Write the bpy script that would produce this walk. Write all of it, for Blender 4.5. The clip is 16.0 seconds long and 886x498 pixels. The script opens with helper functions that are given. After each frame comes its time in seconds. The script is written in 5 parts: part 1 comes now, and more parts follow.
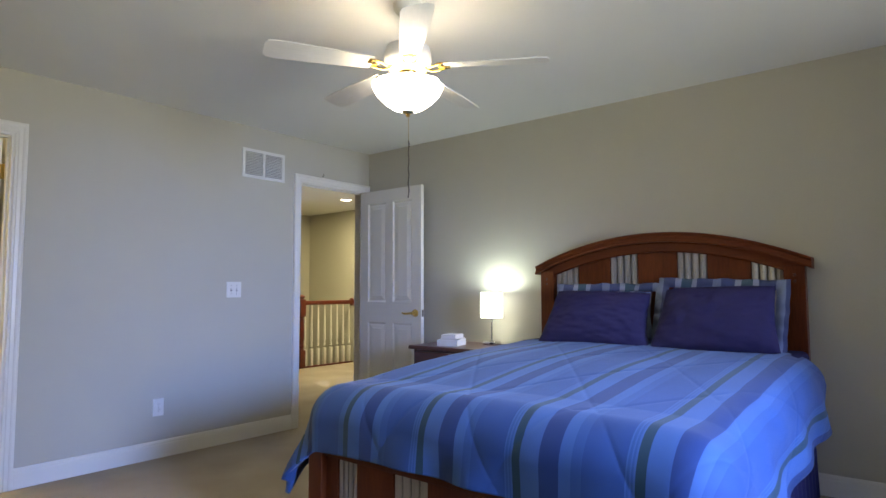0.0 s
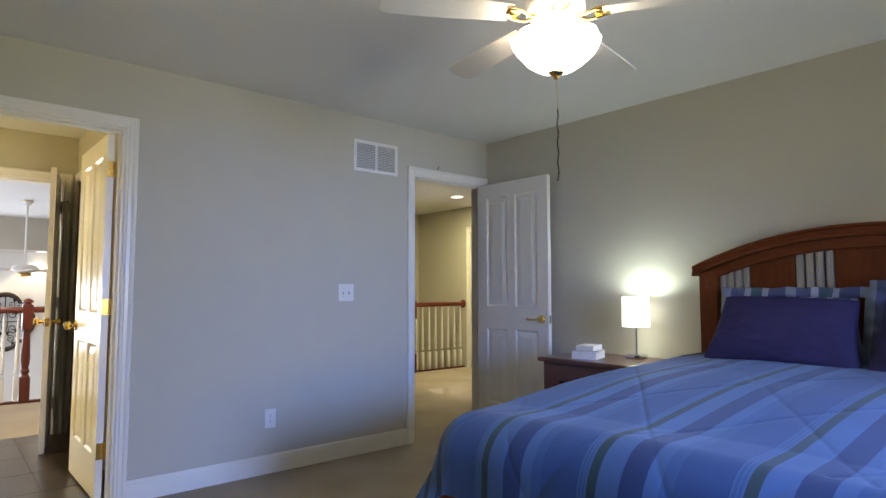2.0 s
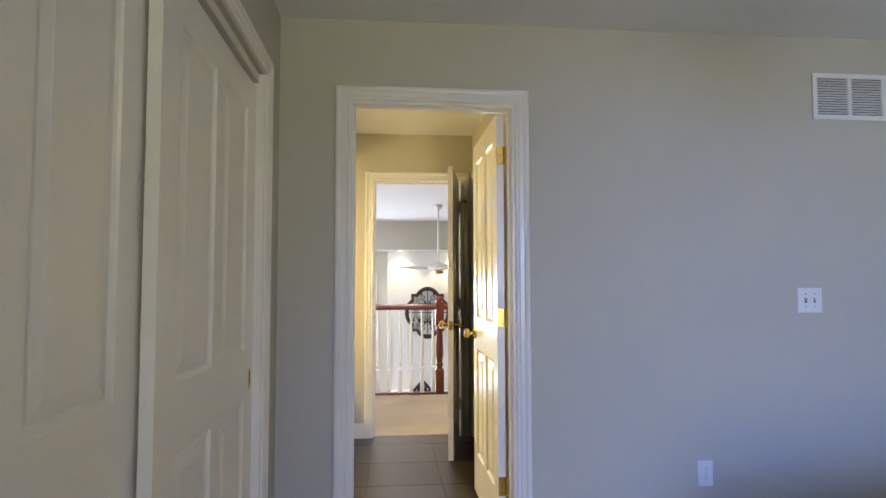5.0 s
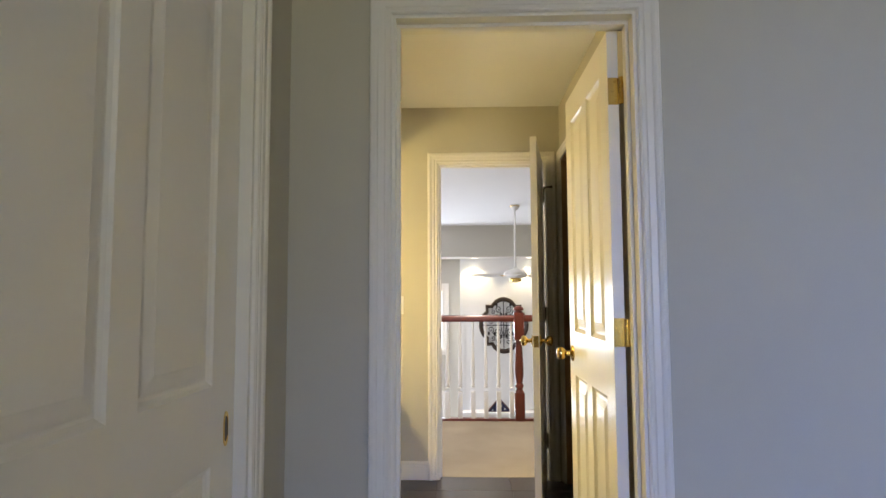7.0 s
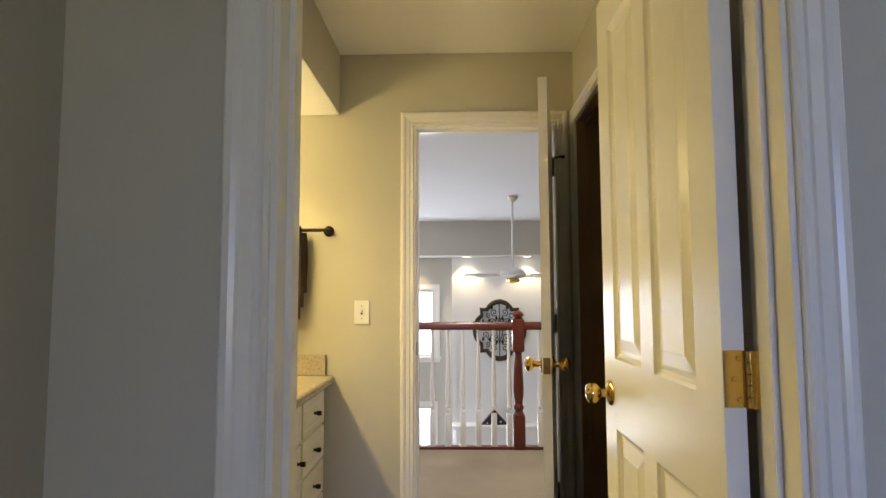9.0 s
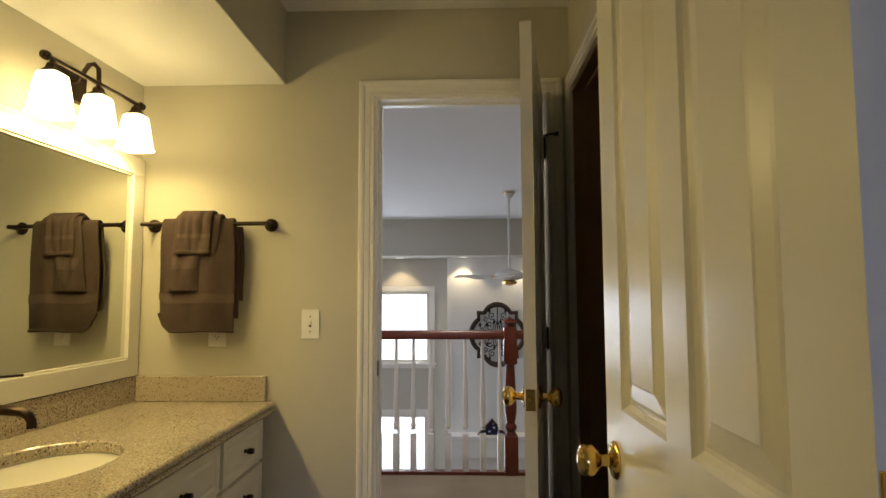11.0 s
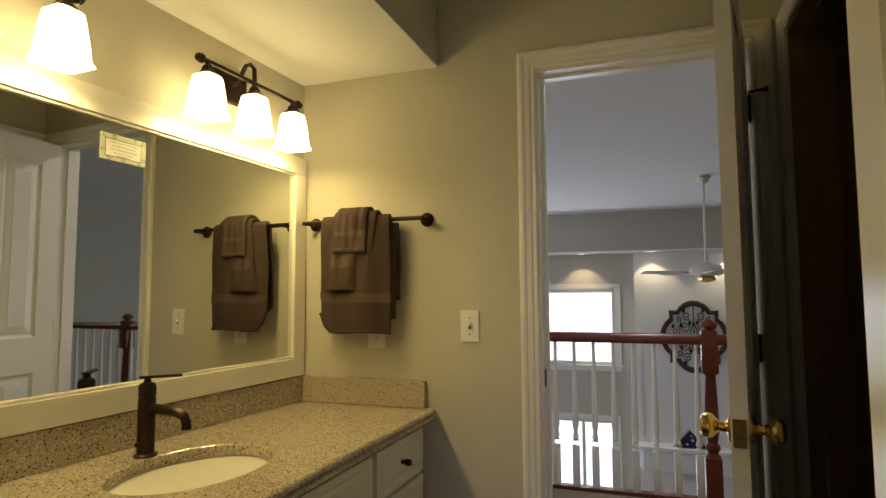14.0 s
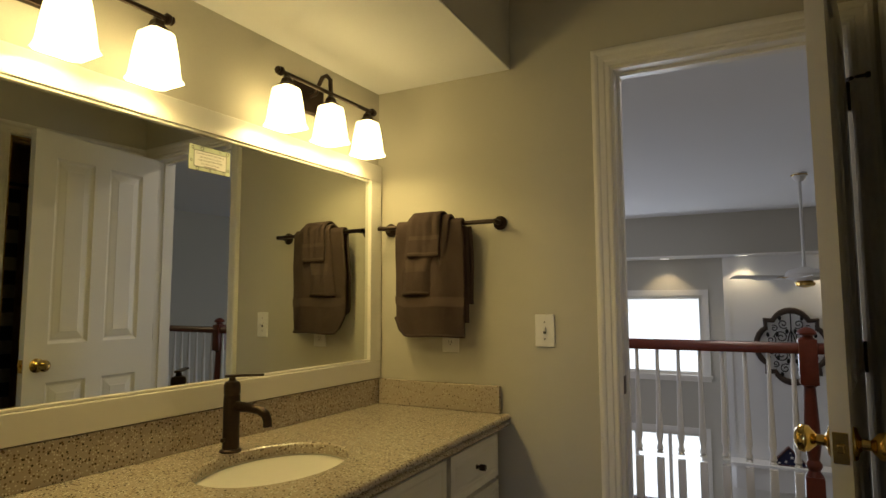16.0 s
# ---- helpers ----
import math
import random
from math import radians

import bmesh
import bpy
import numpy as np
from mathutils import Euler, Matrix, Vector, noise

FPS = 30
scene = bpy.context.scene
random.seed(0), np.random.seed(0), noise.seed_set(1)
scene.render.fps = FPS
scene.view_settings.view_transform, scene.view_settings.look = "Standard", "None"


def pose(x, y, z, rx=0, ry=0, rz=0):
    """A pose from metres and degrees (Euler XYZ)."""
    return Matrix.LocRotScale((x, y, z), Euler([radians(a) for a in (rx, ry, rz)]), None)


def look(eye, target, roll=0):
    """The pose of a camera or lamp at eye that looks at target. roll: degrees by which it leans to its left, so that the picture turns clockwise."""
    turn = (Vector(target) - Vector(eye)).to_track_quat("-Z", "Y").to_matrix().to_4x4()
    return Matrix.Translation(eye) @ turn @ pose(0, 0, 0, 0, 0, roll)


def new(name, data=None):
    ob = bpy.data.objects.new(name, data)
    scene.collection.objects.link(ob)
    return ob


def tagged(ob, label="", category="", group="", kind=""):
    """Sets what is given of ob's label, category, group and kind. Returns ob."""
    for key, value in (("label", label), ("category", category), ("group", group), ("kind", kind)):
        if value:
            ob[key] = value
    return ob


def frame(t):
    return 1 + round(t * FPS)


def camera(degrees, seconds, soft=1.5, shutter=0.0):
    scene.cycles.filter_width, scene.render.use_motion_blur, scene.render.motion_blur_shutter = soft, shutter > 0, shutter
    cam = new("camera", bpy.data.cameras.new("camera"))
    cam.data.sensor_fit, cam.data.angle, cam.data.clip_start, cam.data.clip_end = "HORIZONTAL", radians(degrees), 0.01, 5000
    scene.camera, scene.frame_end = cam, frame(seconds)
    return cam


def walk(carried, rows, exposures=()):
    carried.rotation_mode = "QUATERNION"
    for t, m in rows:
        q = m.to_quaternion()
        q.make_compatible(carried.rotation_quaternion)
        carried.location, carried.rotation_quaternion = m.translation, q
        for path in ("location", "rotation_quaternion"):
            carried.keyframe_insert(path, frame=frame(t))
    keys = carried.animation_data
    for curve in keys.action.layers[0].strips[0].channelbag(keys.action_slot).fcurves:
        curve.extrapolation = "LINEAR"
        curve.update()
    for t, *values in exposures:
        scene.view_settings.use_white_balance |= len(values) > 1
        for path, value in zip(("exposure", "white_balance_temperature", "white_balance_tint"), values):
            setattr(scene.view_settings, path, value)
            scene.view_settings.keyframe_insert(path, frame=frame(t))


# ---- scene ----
cam = camera(73.5, 16.0)
PATH = [
    (0, (-2.209, 0.543, 1.118), (-3.473, 2.087, 1.259), -0.2),
    (0.5, (-2.269, 0.601, 1.142), (-3.558, 2.123, 1.283), -0.2),
    (1, (-2.406, 0.676, 1.124), (-3.742, 2.158, 1.268), -0.0),
    (1.5, (-2.559, 0.745, 1.131), (-3.978, 2.147, 1.274), -0.0),
    (2, (-2.684, 0.811, 1.144), (-4.194, 2.114, 1.285), 0.0),
    (2.5, (-2.81, 0.92, 1.168), (-4.47, 2.026, 1.306), 0.1),
    (3, (-2.936, 0.976, 1.196), (-4.745, 1.818, 1.327), 0.1),
    (3.5, (-3.105, 0.992, 1.181), (-4.996, 1.629, 1.314), -0.0),
    (4, (-3.258, 0.982, 1.196), (-5.197, 1.458, 1.317), 0.1),
    (4.5, (-3.416, 0.997, 1.172), (-5.378, 1.363, 1.304), 0.1),
    (5, (-3.624, 1.013, 1.225), (-5.612, 1.2, 1.335), -0.1),
    (7.5, (-4.777, 1.06, 1.171), (-6.77, 0.993, 1.326), -0.2),
    (8, (-5.037, 1.055, 1.177), (-7.03, 0.989, 1.333), -0.2),
    (8.5, (-5.232, 1.048, 1.172), (-7.225, 0.997, 1.33), -0.3),
    (9, (-5.453, 1.116, 1.187), (-7.446, 1.068, 1.344), -0.2),
    (9.5, (-5.622, 1.175, 1.205), (-7.615, 1.134, 1.364), -0.2),
    (12, (-6.151, 1.269, 1.218), (-8.139, 1.131, 1.376), -0.1),
    (12.5, (-6.201, 1.273, 1.202), (-8.176, 1.01, 1.372), -0.2),
    (13, (-6.236, 1.281, 1.209), (-8.187, 0.874, 1.373), -0.3),
    (13.5, (-6.265, 1.28, 1.213), (-8.183, 0.738, 1.374), -0.3),
    (14, (-6.279, 1.282, 1.221), (-8.16, 0.62, 1.376), -0.3),
    (14.5, (-6.289, 1.285, 1.219), (-8.136, 0.535, 1.381), -0.3),
    (15, (-6.29, 1.286, 1.215), (-8.109, 0.471, 1.383), -0.3),
    (15.5, (-6.289, 1.288, 1.211), (-8.086, 0.427, 1.385), -0.2),
    (16, (-6.294, 1.294, 1.21), (-8.07, 0.393, 1.389), -0.2),
]
EXPOSURES = [(0.0, 0.26), (2.5, 0.03), (5.0, 0.06), (7.5, -0.12), (9.5, -0.66), (12.0, -1.60), (13.0, -1.60), (14.0, -1.72), (16.0, -2.05)]
walk(cam, [(t, look(eye, target, roll)) for t, eye, target, roll in PATH], EXPOSURES)

# ---- world and large lights ----
world = bpy.data.worlds.new("sky")
world.use_nodes = True
scene.world = world
wn = world.node_tree
sky = wn.nodes.new("ShaderNodeTexSky")
sky.sky_type, sky.sun_disc = "NISHITA", False
sky.sun_elevation, sky.sun_rotation = radians(45), radians(104)
wn.nodes["Background"].inputs["Strength"].default_value = 0.12
wn.links.new(sky.outputs[0], wn.nodes["Background"].inputs["Color"])


def lamp(name, kind, at, target, power, colour, **sizes):
    data = bpy.data.lights.new(name, kind)
    data.energy, data.color = power, colour
    for key, value in sizes.items():
        if key == "size":
            data.size = value
        elif key == "size_y":
            data.shape, data.size_y = "RECTANGLE", value
        elif key == "spread":
            data.spread = radians(value)
        elif key == "radius":
            data.shadow_soft_size = value
        elif key == "cone":
            data.spot_size, data.spot_blend = radians(value), 0.4
        elif key == "angle":
            data.angle = radians(value)
    ob = new(name, data)
    ob.matrix_world = look(at, target)
    return ob


SKY_BLUE = (0.20, 0.36, 1.0)
WARM = (1.0, 0.79, 0.48)
lamp("sun", "SUN", (0, 0, 20), (-1.0, 0.25, 18.9), 3.5, (1.0, 0.93, 0.82), angle=0.5)
# skylight in the bedroom's window, in the wall opposite the doors
lamp("window_light", "AREA", (0.03, 2.05, 1.68), (-6.3, 3.1, -0.40), 30, SKY_BLUE, size=1.15, size_y=0.75, spread=56)
# light that the sunlit lawn throws up through the same opening
lamp("window_light", "AREA", (0.032, 2.05, 1.05), (-4.5, 2.2, 2.95), 20, (1.0, 0.99, 0.76), size=1.15, size_y=0.8, spread=88)
# daylight through the great room's tall windows (side one added) and the far bedroom's
lamp("window_light", "AREA", (-15.75, -0.35, 0.7), (-11, 0.5, 0.3), 80, (0.74, 0.82, 1.0), size=1.9, size_y=1.1)
lamp("window_light", "AREA", (-15.75, -0.35, -1.4), (-11, 0.5, -1.4), 80, (0.74, 0.82, 1.0), size=1.9, size_y=1.3)
# stands in an added side window, out of view, to brighten the great room
lamp("window_light", "AREA", (-12.8, -3.9, 0.3), (-12.8, 0, 0.3), 230, (0.80, 0.81, 1.0), size=3.0, size_y=2.2)
lamp("window_light", "AREA", (-11.3, 9.4, 1.4), (-11.0, 7, 1.0), 30, (0.85, 0.93, 1.0), size=1.4, size_y=1.2)
# recessed and pendant lamps
lamp("can_lamp", "AREA", (-8.6, 6.17, 2.41), (-8.6, 6.17, 0), 42, (1.0, 0.87, 0.47), size=0.14)
# the landing's lamp is added, to lift the carpet and railing
lamp("can_lamp", "AREA", (-9.3, 1.2, 2.41), (-9.3, 1.2, 0), 38, (1.0, 0.88, 0.78), size=0.14)
for y in (0.25, 1.28, 2.3):
    lamp("can_lamp", "SPOT", (-15.52 if y > 1 else -15.66, y, 1.83), (-15.60 if y > 1 else -15.76, y, -1), 48, WARM, radius=0.03, cone=100)

# ---- materials ----


def material(name, colour, rough=0.6, metal=0.0, vary=0.12, scale=6.0, fine=90.0, bump=0.15, depth=0.002, stretch=(1, 1, 1), glow=0.0,
             glow_colour=None, coat=0.0, island=0.0, spec=0.5):
    """Principled surface with stains at one scale and grain at another."""
    m = bpy.data.materials.new(name)
    m.use_nodes = True
    n, link = m.node_tree.nodes, m.node_tree.links.new
    p = n["Principled BSDF"]
    co = n.new("ShaderNodeTexCoord")
    mp = n.new("ShaderNodeMapping")
    mp.inputs["Scale"].default_value = stretch
    link(co.outputs["Object"], mp.inputs["Vector"])
    big, small = n.new("ShaderNodeTexNoise"), n.new("ShaderNodeTexNoise")
    big.inputs["Scale"].default_value, big.inputs["Detail"].default_value = scale, 4
    small.inputs["Scale"].default_value, small.inputs["Detail"].default_value = fine, 3
    for tex in (big, small):
        link(mp.outputs["Vector"], tex.inputs["Vector"])
    add = n.new("ShaderNodeMath")
    add.operation = "ADD"
    link(big.outputs["Fac"], add.inputs[0]), link(small.outputs["Fac"], add.inputs[1])
    span = n.new("ShaderNodeMapRange")
    span.inputs["From Min"].default_value, span.inputs["From Max"].default_value = 0.6, 1.4
    span.inputs["To Min"].default_value, span.inputs["To Max"].default_value = 1 - vary, 1 + vary
    link(add.outputs[0], span.inputs["Value"])
    hsv = n.new("ShaderNodeHueSaturation")
    hsv.inputs["Color"].default_value = (*colour, 1)
    value = span.outputs[0]
    if island:
        info = n.new("ShaderNodeObjectInfo")
        rnd = n.new("ShaderNodeMapRange")
        rnd.inputs["To Min"].default_value, rnd.inputs["To Max"].default_value = 1 - island, 1 + island
        link(info.outputs["Random"], rnd.inputs["Value"])
        mul = n.new("ShaderNodeMath")
        mul.operation = "MULTIPLY"
        link(value, mul.inputs[0]), link(rnd.outputs[0], mul.inputs[1])
        value = mul.outputs[0]
    link(value, hsv.inputs["Value"])
    link(hsv.outputs["Color"], p.inputs["Base Color"])
    p.inputs["Roughness"].default_value, p.inputs["Metallic"].default_value = rough, metal
    p.inputs["Specular IOR Level"].default_value = spec
    p.inputs["Coat Weight"].default_value, p.inputs["Coat Roughness"].default_value = coat, 0.12
    if bump:
        b = n.new("ShaderNodeBump")
        b.inputs["Strength"].default_value, b.inputs["Distance"].default_value = bump, depth
        link(small.outputs["Fac"], b.inputs["Height"]), link(b.outputs["Normal"], p.inputs["Normal"])
    if glow:
        p.inputs["Emission Color"].default_value = (*(glow_colour or colour), 1)
        p.inputs["Emission Strength"].default_value = glow
    return m


PAINT = material("greige wall paint", (0.495, 0.470, 0.394), 0.75, vary=0.03, scale=1.3, fine=220, bump=0.12, depth=0.0012, spec=0.3)
# brown tint stands in for warm dim light in the unlit tub room
WARMDIM = material("wall paint tinted brown for warm dim light", (0.36, 0.22, 0.10), 0.7, vary=0.05, scale=1.3, fine=220, bump=0.12, depth=0.0012, spec=0.3)
CEIL = material("white ceiling paint", (0.78, 0.78, 0.77), 0.9, vary=0.02, scale=1.5, fine=150, bump=0.15, depth=0.0015, spec=0.2)
TRIM = material("semi-gloss white trim paint", (0.75, 0.725, 0.66), 0.28, vary=0.012, scale=3, fine=60, bump=0.02, depth=0.0006)
CARPET = material("beige cut-pile carpet", (0.40, 0.335, 0.25), 0.95, vary=0.22, scale=2.2, fine=420, bump=0.9, depth=0.006, spec=0.1)
WHITEWALL = material("white panelled wall paint", (0.80, 0.80, 0.78), 0.6, vary=0.02, scale=2, fine=120, bump=0.08, depth=0.001)
CHERRY = material("cherry-stained wood", (0.122, 0.028, 0.0065), 0.42, vary=0.32, scale=2.5, fine=26, bump=0.08, depth=0.0008, stretch=(0.35, 3.5, 3.5), coat=0.04, spec=0.2)
CHERRYV = material("cherry-stained wood, upright grain", (0.122, 0.028, 0.0065), 0.42, vary=0.32, scale=2.5, fine=26, bump=0.08, depth=0.0008, stretch=(3.5, 3.5, 0.35), coat=0.04, spec=0.2)
DARKWOOD = material("dark red-brown wood", (0.085, 0.022, 0.012), 0.28, vary=0.3, scale=2.5, fine=26, bump=0.06, depth=0.0006, stretch=(0.4, 3.5, 3.5), coat=0.4)
RAILWOOD = material("red-brown varnished oak", (0.12, 0.020, 0.007), 0.3, vary=0.3, scale=3, fine=30, bump=0.05, depth=0.0006, stretch=(3.5, 0.4, 3.5), coat=0.1)
PEWTER = material("brushed pewter slat", (0.42, 0.39, 0.35), 0.38, 0.75, vary=0.15, scale=8, fine=60, bump=0.08, stretch=(6, 6, 0.3))
BRASS = material("polished brass", (0.72, 0.50, 0.16), 0.16, 1.0, vary=0.08, scale=14, fine=90, bump=0.02)
CHROME = material("chrome", (0.72, 0.72, 0.72), 0.12, 1.0, vary=0.04, scale=14, fine=90, bump=0.02)
BRONZE = material("oil-rubbed bronze", (0.035, 0.022, 0.016), 0.34, 0.75, vary=0.25, scale=20, fine=120, bump=0.05)
IRON = material("black wrought iron", (0.02, 0.018, 0.016), 0.55, 0.4, vary=0.2, scale=30, fine=140, bump=0.1)
PLASTIC = material("white plastic", (0.74, 0.73, 0.70), 0.3, vary=0.02, scale=10, fine=100, bump=0.0)
DARKSLOT = material("dark slot", (0.03, 0.03, 0.03), 0.7, vary=0.1, bump=0.0)
NAVY = material("dark navy cotton", (0.034, 0.029, 0.088), 0.85, vary=0.2, scale=7, fine=500, bump=0.3, depth=0.001, spec=0.2)
TOWEL = material("taupe terry cloth", (0.074, 0.052, 0.044), 0.95, vary=0.22, scale=9, fine=380, bump=1.0, depth=0.004, spec=0.1)
TOWELBAND = material("woven taupe towel band", (0.092, 0.065, 0.054), 0.7, vary=0.1, scale=9, fine=200, bump=0.3, depth=0.001, stretch=(1, 1, 6), spec=0.1)
TILE = material("dark brown slate-look tile", (0.034, 0.025, 0.019), 0.28, vary=0.35, scale=5, fine=40, bump=0.25, depth=0.0015, island=0.15)
GROUT = material("grey-brown grout", (0.026, 0.020, 0.016), 0.9, vary=0.15, fine=200)
TUBTILE = material("beige wall tile", (0.36, 0.30, 0.22), 0.3, vary=0.1, scale=5, fine=50, bump=0.04, island=0.06)
PORCELAIN = material("cream porcelain", (0.72, 0.68, 0.58), 0.12, vary=0.015, scale=5, fine=40, bump=0.0, coat=0.5)
FANWHITE = material("white fan blade laminate", (0.74, 0.73, 0.70), 0.4, vary=0.05, scale=8, fine=40, bump=0.04, stretch=(0.4, 3, 3))
PAPER = material("white paper and board", (0.68, 0.67, 0.66), 0.7, vary=0.05, scale=20, fine=120, bump=0.05)
BLACK = material("black plastic", (0.015, 0.015, 0.015), 0.4, vary=0.1, bump=0.0)
FRAMEBROWN = material("dark brown carved frame", (0.035, 0.02, 0.012), 0.5, vary=0.3, scale=15, fine=90, bump=0.3)
SHADE = material("lit white lamp shade cloth", (0.85, 0.83, 0.78), 0.8, vary=0.02, scale=10, fine=300, bump=0.1, glow=3.6, glow_colour=(0.98, 1.0, 0.86))
BOWL = material("lit frosted glass bowl", (0.9, 0.87, 0.8), 0.4, vary=0.02, bump=0.0, glow=13.0, glow_colour=(1.0, 0.88, 0.68))
SCONCE = material("lit frosted glass shade", (0.9, 0.87, 0.8), 0.4, vary=0.02, bump=0.0, glow=25.0, glow_colour=(1.0, 0.77, 0.33))
CANGLOW = material("lit recessed lamp lens", (0.9, 0.88, 0.8), 0.5, vary=0.0, bump=0.0, glow=9.0, glow_colour=(1.0, 0.9, 0.7))
DAY = material("bright daylight beyond the glass", (0.8, 0.85, 0.9), 0.9, vary=0.0, bump=0.0, glow=6.0, glow_colour=(0.86, 0.93, 1.0))
FLAG = material("folded dark blue cotton", (0.012, 0.014, 0.05), 0.8, vary=0.15, scale=20, fine=300, bump=0.2)
BACKPLATE = material("pale decor backing", (0.5, 0.48, 0.46), 0.7, vary=0.2, scale=14, fine=60)


def granite():
    m = bpy.data.materials.new("speckled beige solid-surface stone")
    m.use_nodes = True
    n, link = m.node_tree.nodes, m.node_tree.links.new
    p, co = n["Principled BSDF"], n.new("ShaderNodeTexCoord")
    base = n.new("ShaderNodeRGB")
    base.outputs[0].default_value = (0.43, 0.365, 0.29, 1)
    last = base.outputs[0]
    for scale, low, high, colour in ((170, 0.30, 0.40, (0.70, 0.66, 0.56, 1)), (125, 0.30, 0.38, (0.16, 0.11, 0.068, 1)), (95, 0.22, 0.28, (0.04, 0.03, 0.024, 1))):
        v, r, mx = n.new("ShaderNodeTexVoronoi"), n.new("ShaderNodeMapRange"), n.new("ShaderNodeMix")
        v.inputs["Scale"].default_value = scale
        v.inputs["Randomness"].default_value = 1.0
        link(co.outputs["Object"], v.inputs["Vector"])
        r.inputs["From Min"].default_value, r.inputs["From Max"].default_value = low, high
        r.inputs["To Min"].default_value, r.inputs["To Max"].default_value = 1, 0
        link(v.outputs["Distance"], r.inputs["Value"])
        pick, cut = n.new("ShaderNodeSeparateColor"), n.new("ShaderNodeMath")
        link(v.outputs["Color"], pick.inputs[0])
        cut.operation, cut.inputs[1].default_value = "GREATER_THAN", 0.5
        link(pick.outputs[0], cut.inputs[0])
        both = n.new("ShaderNodeMath")
        both.operation = "MULTIPLY"
        link(r.outputs[0], both.inputs[0]), link(cut.outputs[0], both.inputs[1])
        mx.data_type = "RGBA"
        link(both.outputs[0], mx.inputs[0]), link(last, mx.inputs[6])
        mx.inputs[7].default_value = colour
        last = mx.outputs[2]
    link(last, p.inputs["Base Color"])
    p.inputs["Roughness"].default_value = 0.09
    return m


GRANITE = granite()


def striped(name, bands, rough=0.75):
    """Cloth with woven stripes along one way of its UV map, in metres."""
    m = bpy.data.materials.new(name)
    m.use_nodes = True
    n, link = m.node_tree.nodes, m.node_tree.links.new
    p, uv, sep = n["Principled BSDF"], n.new("ShaderNodeUVMap"), n.new("ShaderNodeSeparateXYZ")
    uv.uv_map = "cloth"
    link(uv.outputs[0], sep.inputs[0])
    period = sum(w for w, c in bands)
    wob, wobm = n.new("ShaderNodeMath"), n.new("ShaderNodeMath")
    wob.operation, wob.inputs[1].default_value = "DIVIDE", period
    wobm.operation = "FRACT"
    link(sep.outputs[0], wob.inputs[0]), link(wob.outputs[0], wobm.inputs[0])
    ramp = n.new("ShaderNodeValToRGB")
    ramp.color_ramp.interpolation = "CONSTANT"
    at = 0.0
    for i, (w, c) in enumerate(bands):
        e = ramp.color_ramp.elements[i] if i < 2 else ramp.color_ramp.elements.new(at)
        e.position, e.color = at, (*c, 1)
        at += w / period
    link(wobm.outputs[0], ramp.inputs[0])
    noise_a = n.new("ShaderNodeTexNoise")
    noise_a.inputs["Scale"].default_value, noise_a.inputs["Detail"].default_value = 420, 2
    noise_b = n.new("ShaderNodeTexNoise")
    noise_b.inputs["Scale"].default_value = 5
    for tex in (noise_a, noise_b):
        link(uv.outputs[0], tex.inputs["Vector"])
    add, span, hsv = n.new("ShaderNodeMath"), n.new("ShaderNodeMapRange"), n.new("ShaderNodeHueSaturation")
    link(noise_a.outputs["Fac"], add.inputs[0]), link(noise_b.outputs["Fac"], add.inputs[1])
    span.inputs["From Min"].default_value, span.inputs["From Max"].default_value = 0.6, 1.4
    span.inputs["To Min"].default_value, span.inputs["To Max"].default_value = 0.85, 1.15
    link(add.outputs[0], span.inputs[0]), link(span.outputs[0], hsv.inputs["Value"])
    link(ramp.outputs[0], hsv.inputs["Color"]), link(hsv.outputs[0], p.inputs["Base Color"])
    b = n.new("ShaderNodeBump")
    b.inputs["Strength"].default_value, b.inputs["Distance"].default_value = 0.35, 0.001
    link(noise_a.outputs["Fac"], b.inputs["Height"]), link(b.outputs[0], p.inputs["Normal"])
    p.inputs["Roughness"].default_value = rough
    p.inputs["Sheen Weight"].default_value = 0.15
    return m


MID, DEEP, PALE, GREEN, SLATE = (0.019, 0.071, 0.225), (0.008, 0.038, 0.145), (0.050, 0.128, 0.315), (0.009, 0.046, 0.066), (0.030, 0.094, 0.262)
STRIPES = striped("striped blue comforter cotton", [
    (0.135, MID), (0.005, PALE), (0.007, SLATE), (0.005, PALE), (0.007, SLATE), (0.006, PALE), (0.031, GREEN), (0.072, PALE),
    (0.070, DEEP), (0.042, PALE), (0.037, SLATE)])
PLAID = striped("plaid blue-grey sham cotton", [
    (0.07, (0.07, 0.09, 0.20)), (0.035, (0.34, 0.36, 0.46)), (0.06, (0.05, 0.10, 0.14)), (0.03, (0.30, 0.33, 0.44)), (0.09, (0.06, 0.08, 0.19)), (0.05, (0.22, 0.26, 0.38))])

GLASS = bpy.data.materials.new("window glass")
GLASS.use_nodes = True
GLASS.node_tree.nodes["Principled BSDF"].inputs["Transmission Weight"].default_value = 1.0
GLASS.node_tree.nodes["Principled BSDF"].inputs["Roughness"].default_value = 0.0
GLASS.node_tree.nodes["Principled BSDF"].inputs["IOR"].default_value = 1.05
MIRROR = bpy.data.materials.new("silvered mirror")
MIRROR.use_nodes = True
MIRROR.node_tree.nodes["Principled BSDF"].inputs["Metallic"].default_value = 1.0
MIRROR.node_tree.nodes["Principled BSDF"].inputs["Roughness"].default_value = 0.01
MIRROR.node_tree.nodes["Principled BSDF"].inputs["Base Color"].default_value = (0.72, 0.74, 0.70, 1)

# ---- building blocks ----


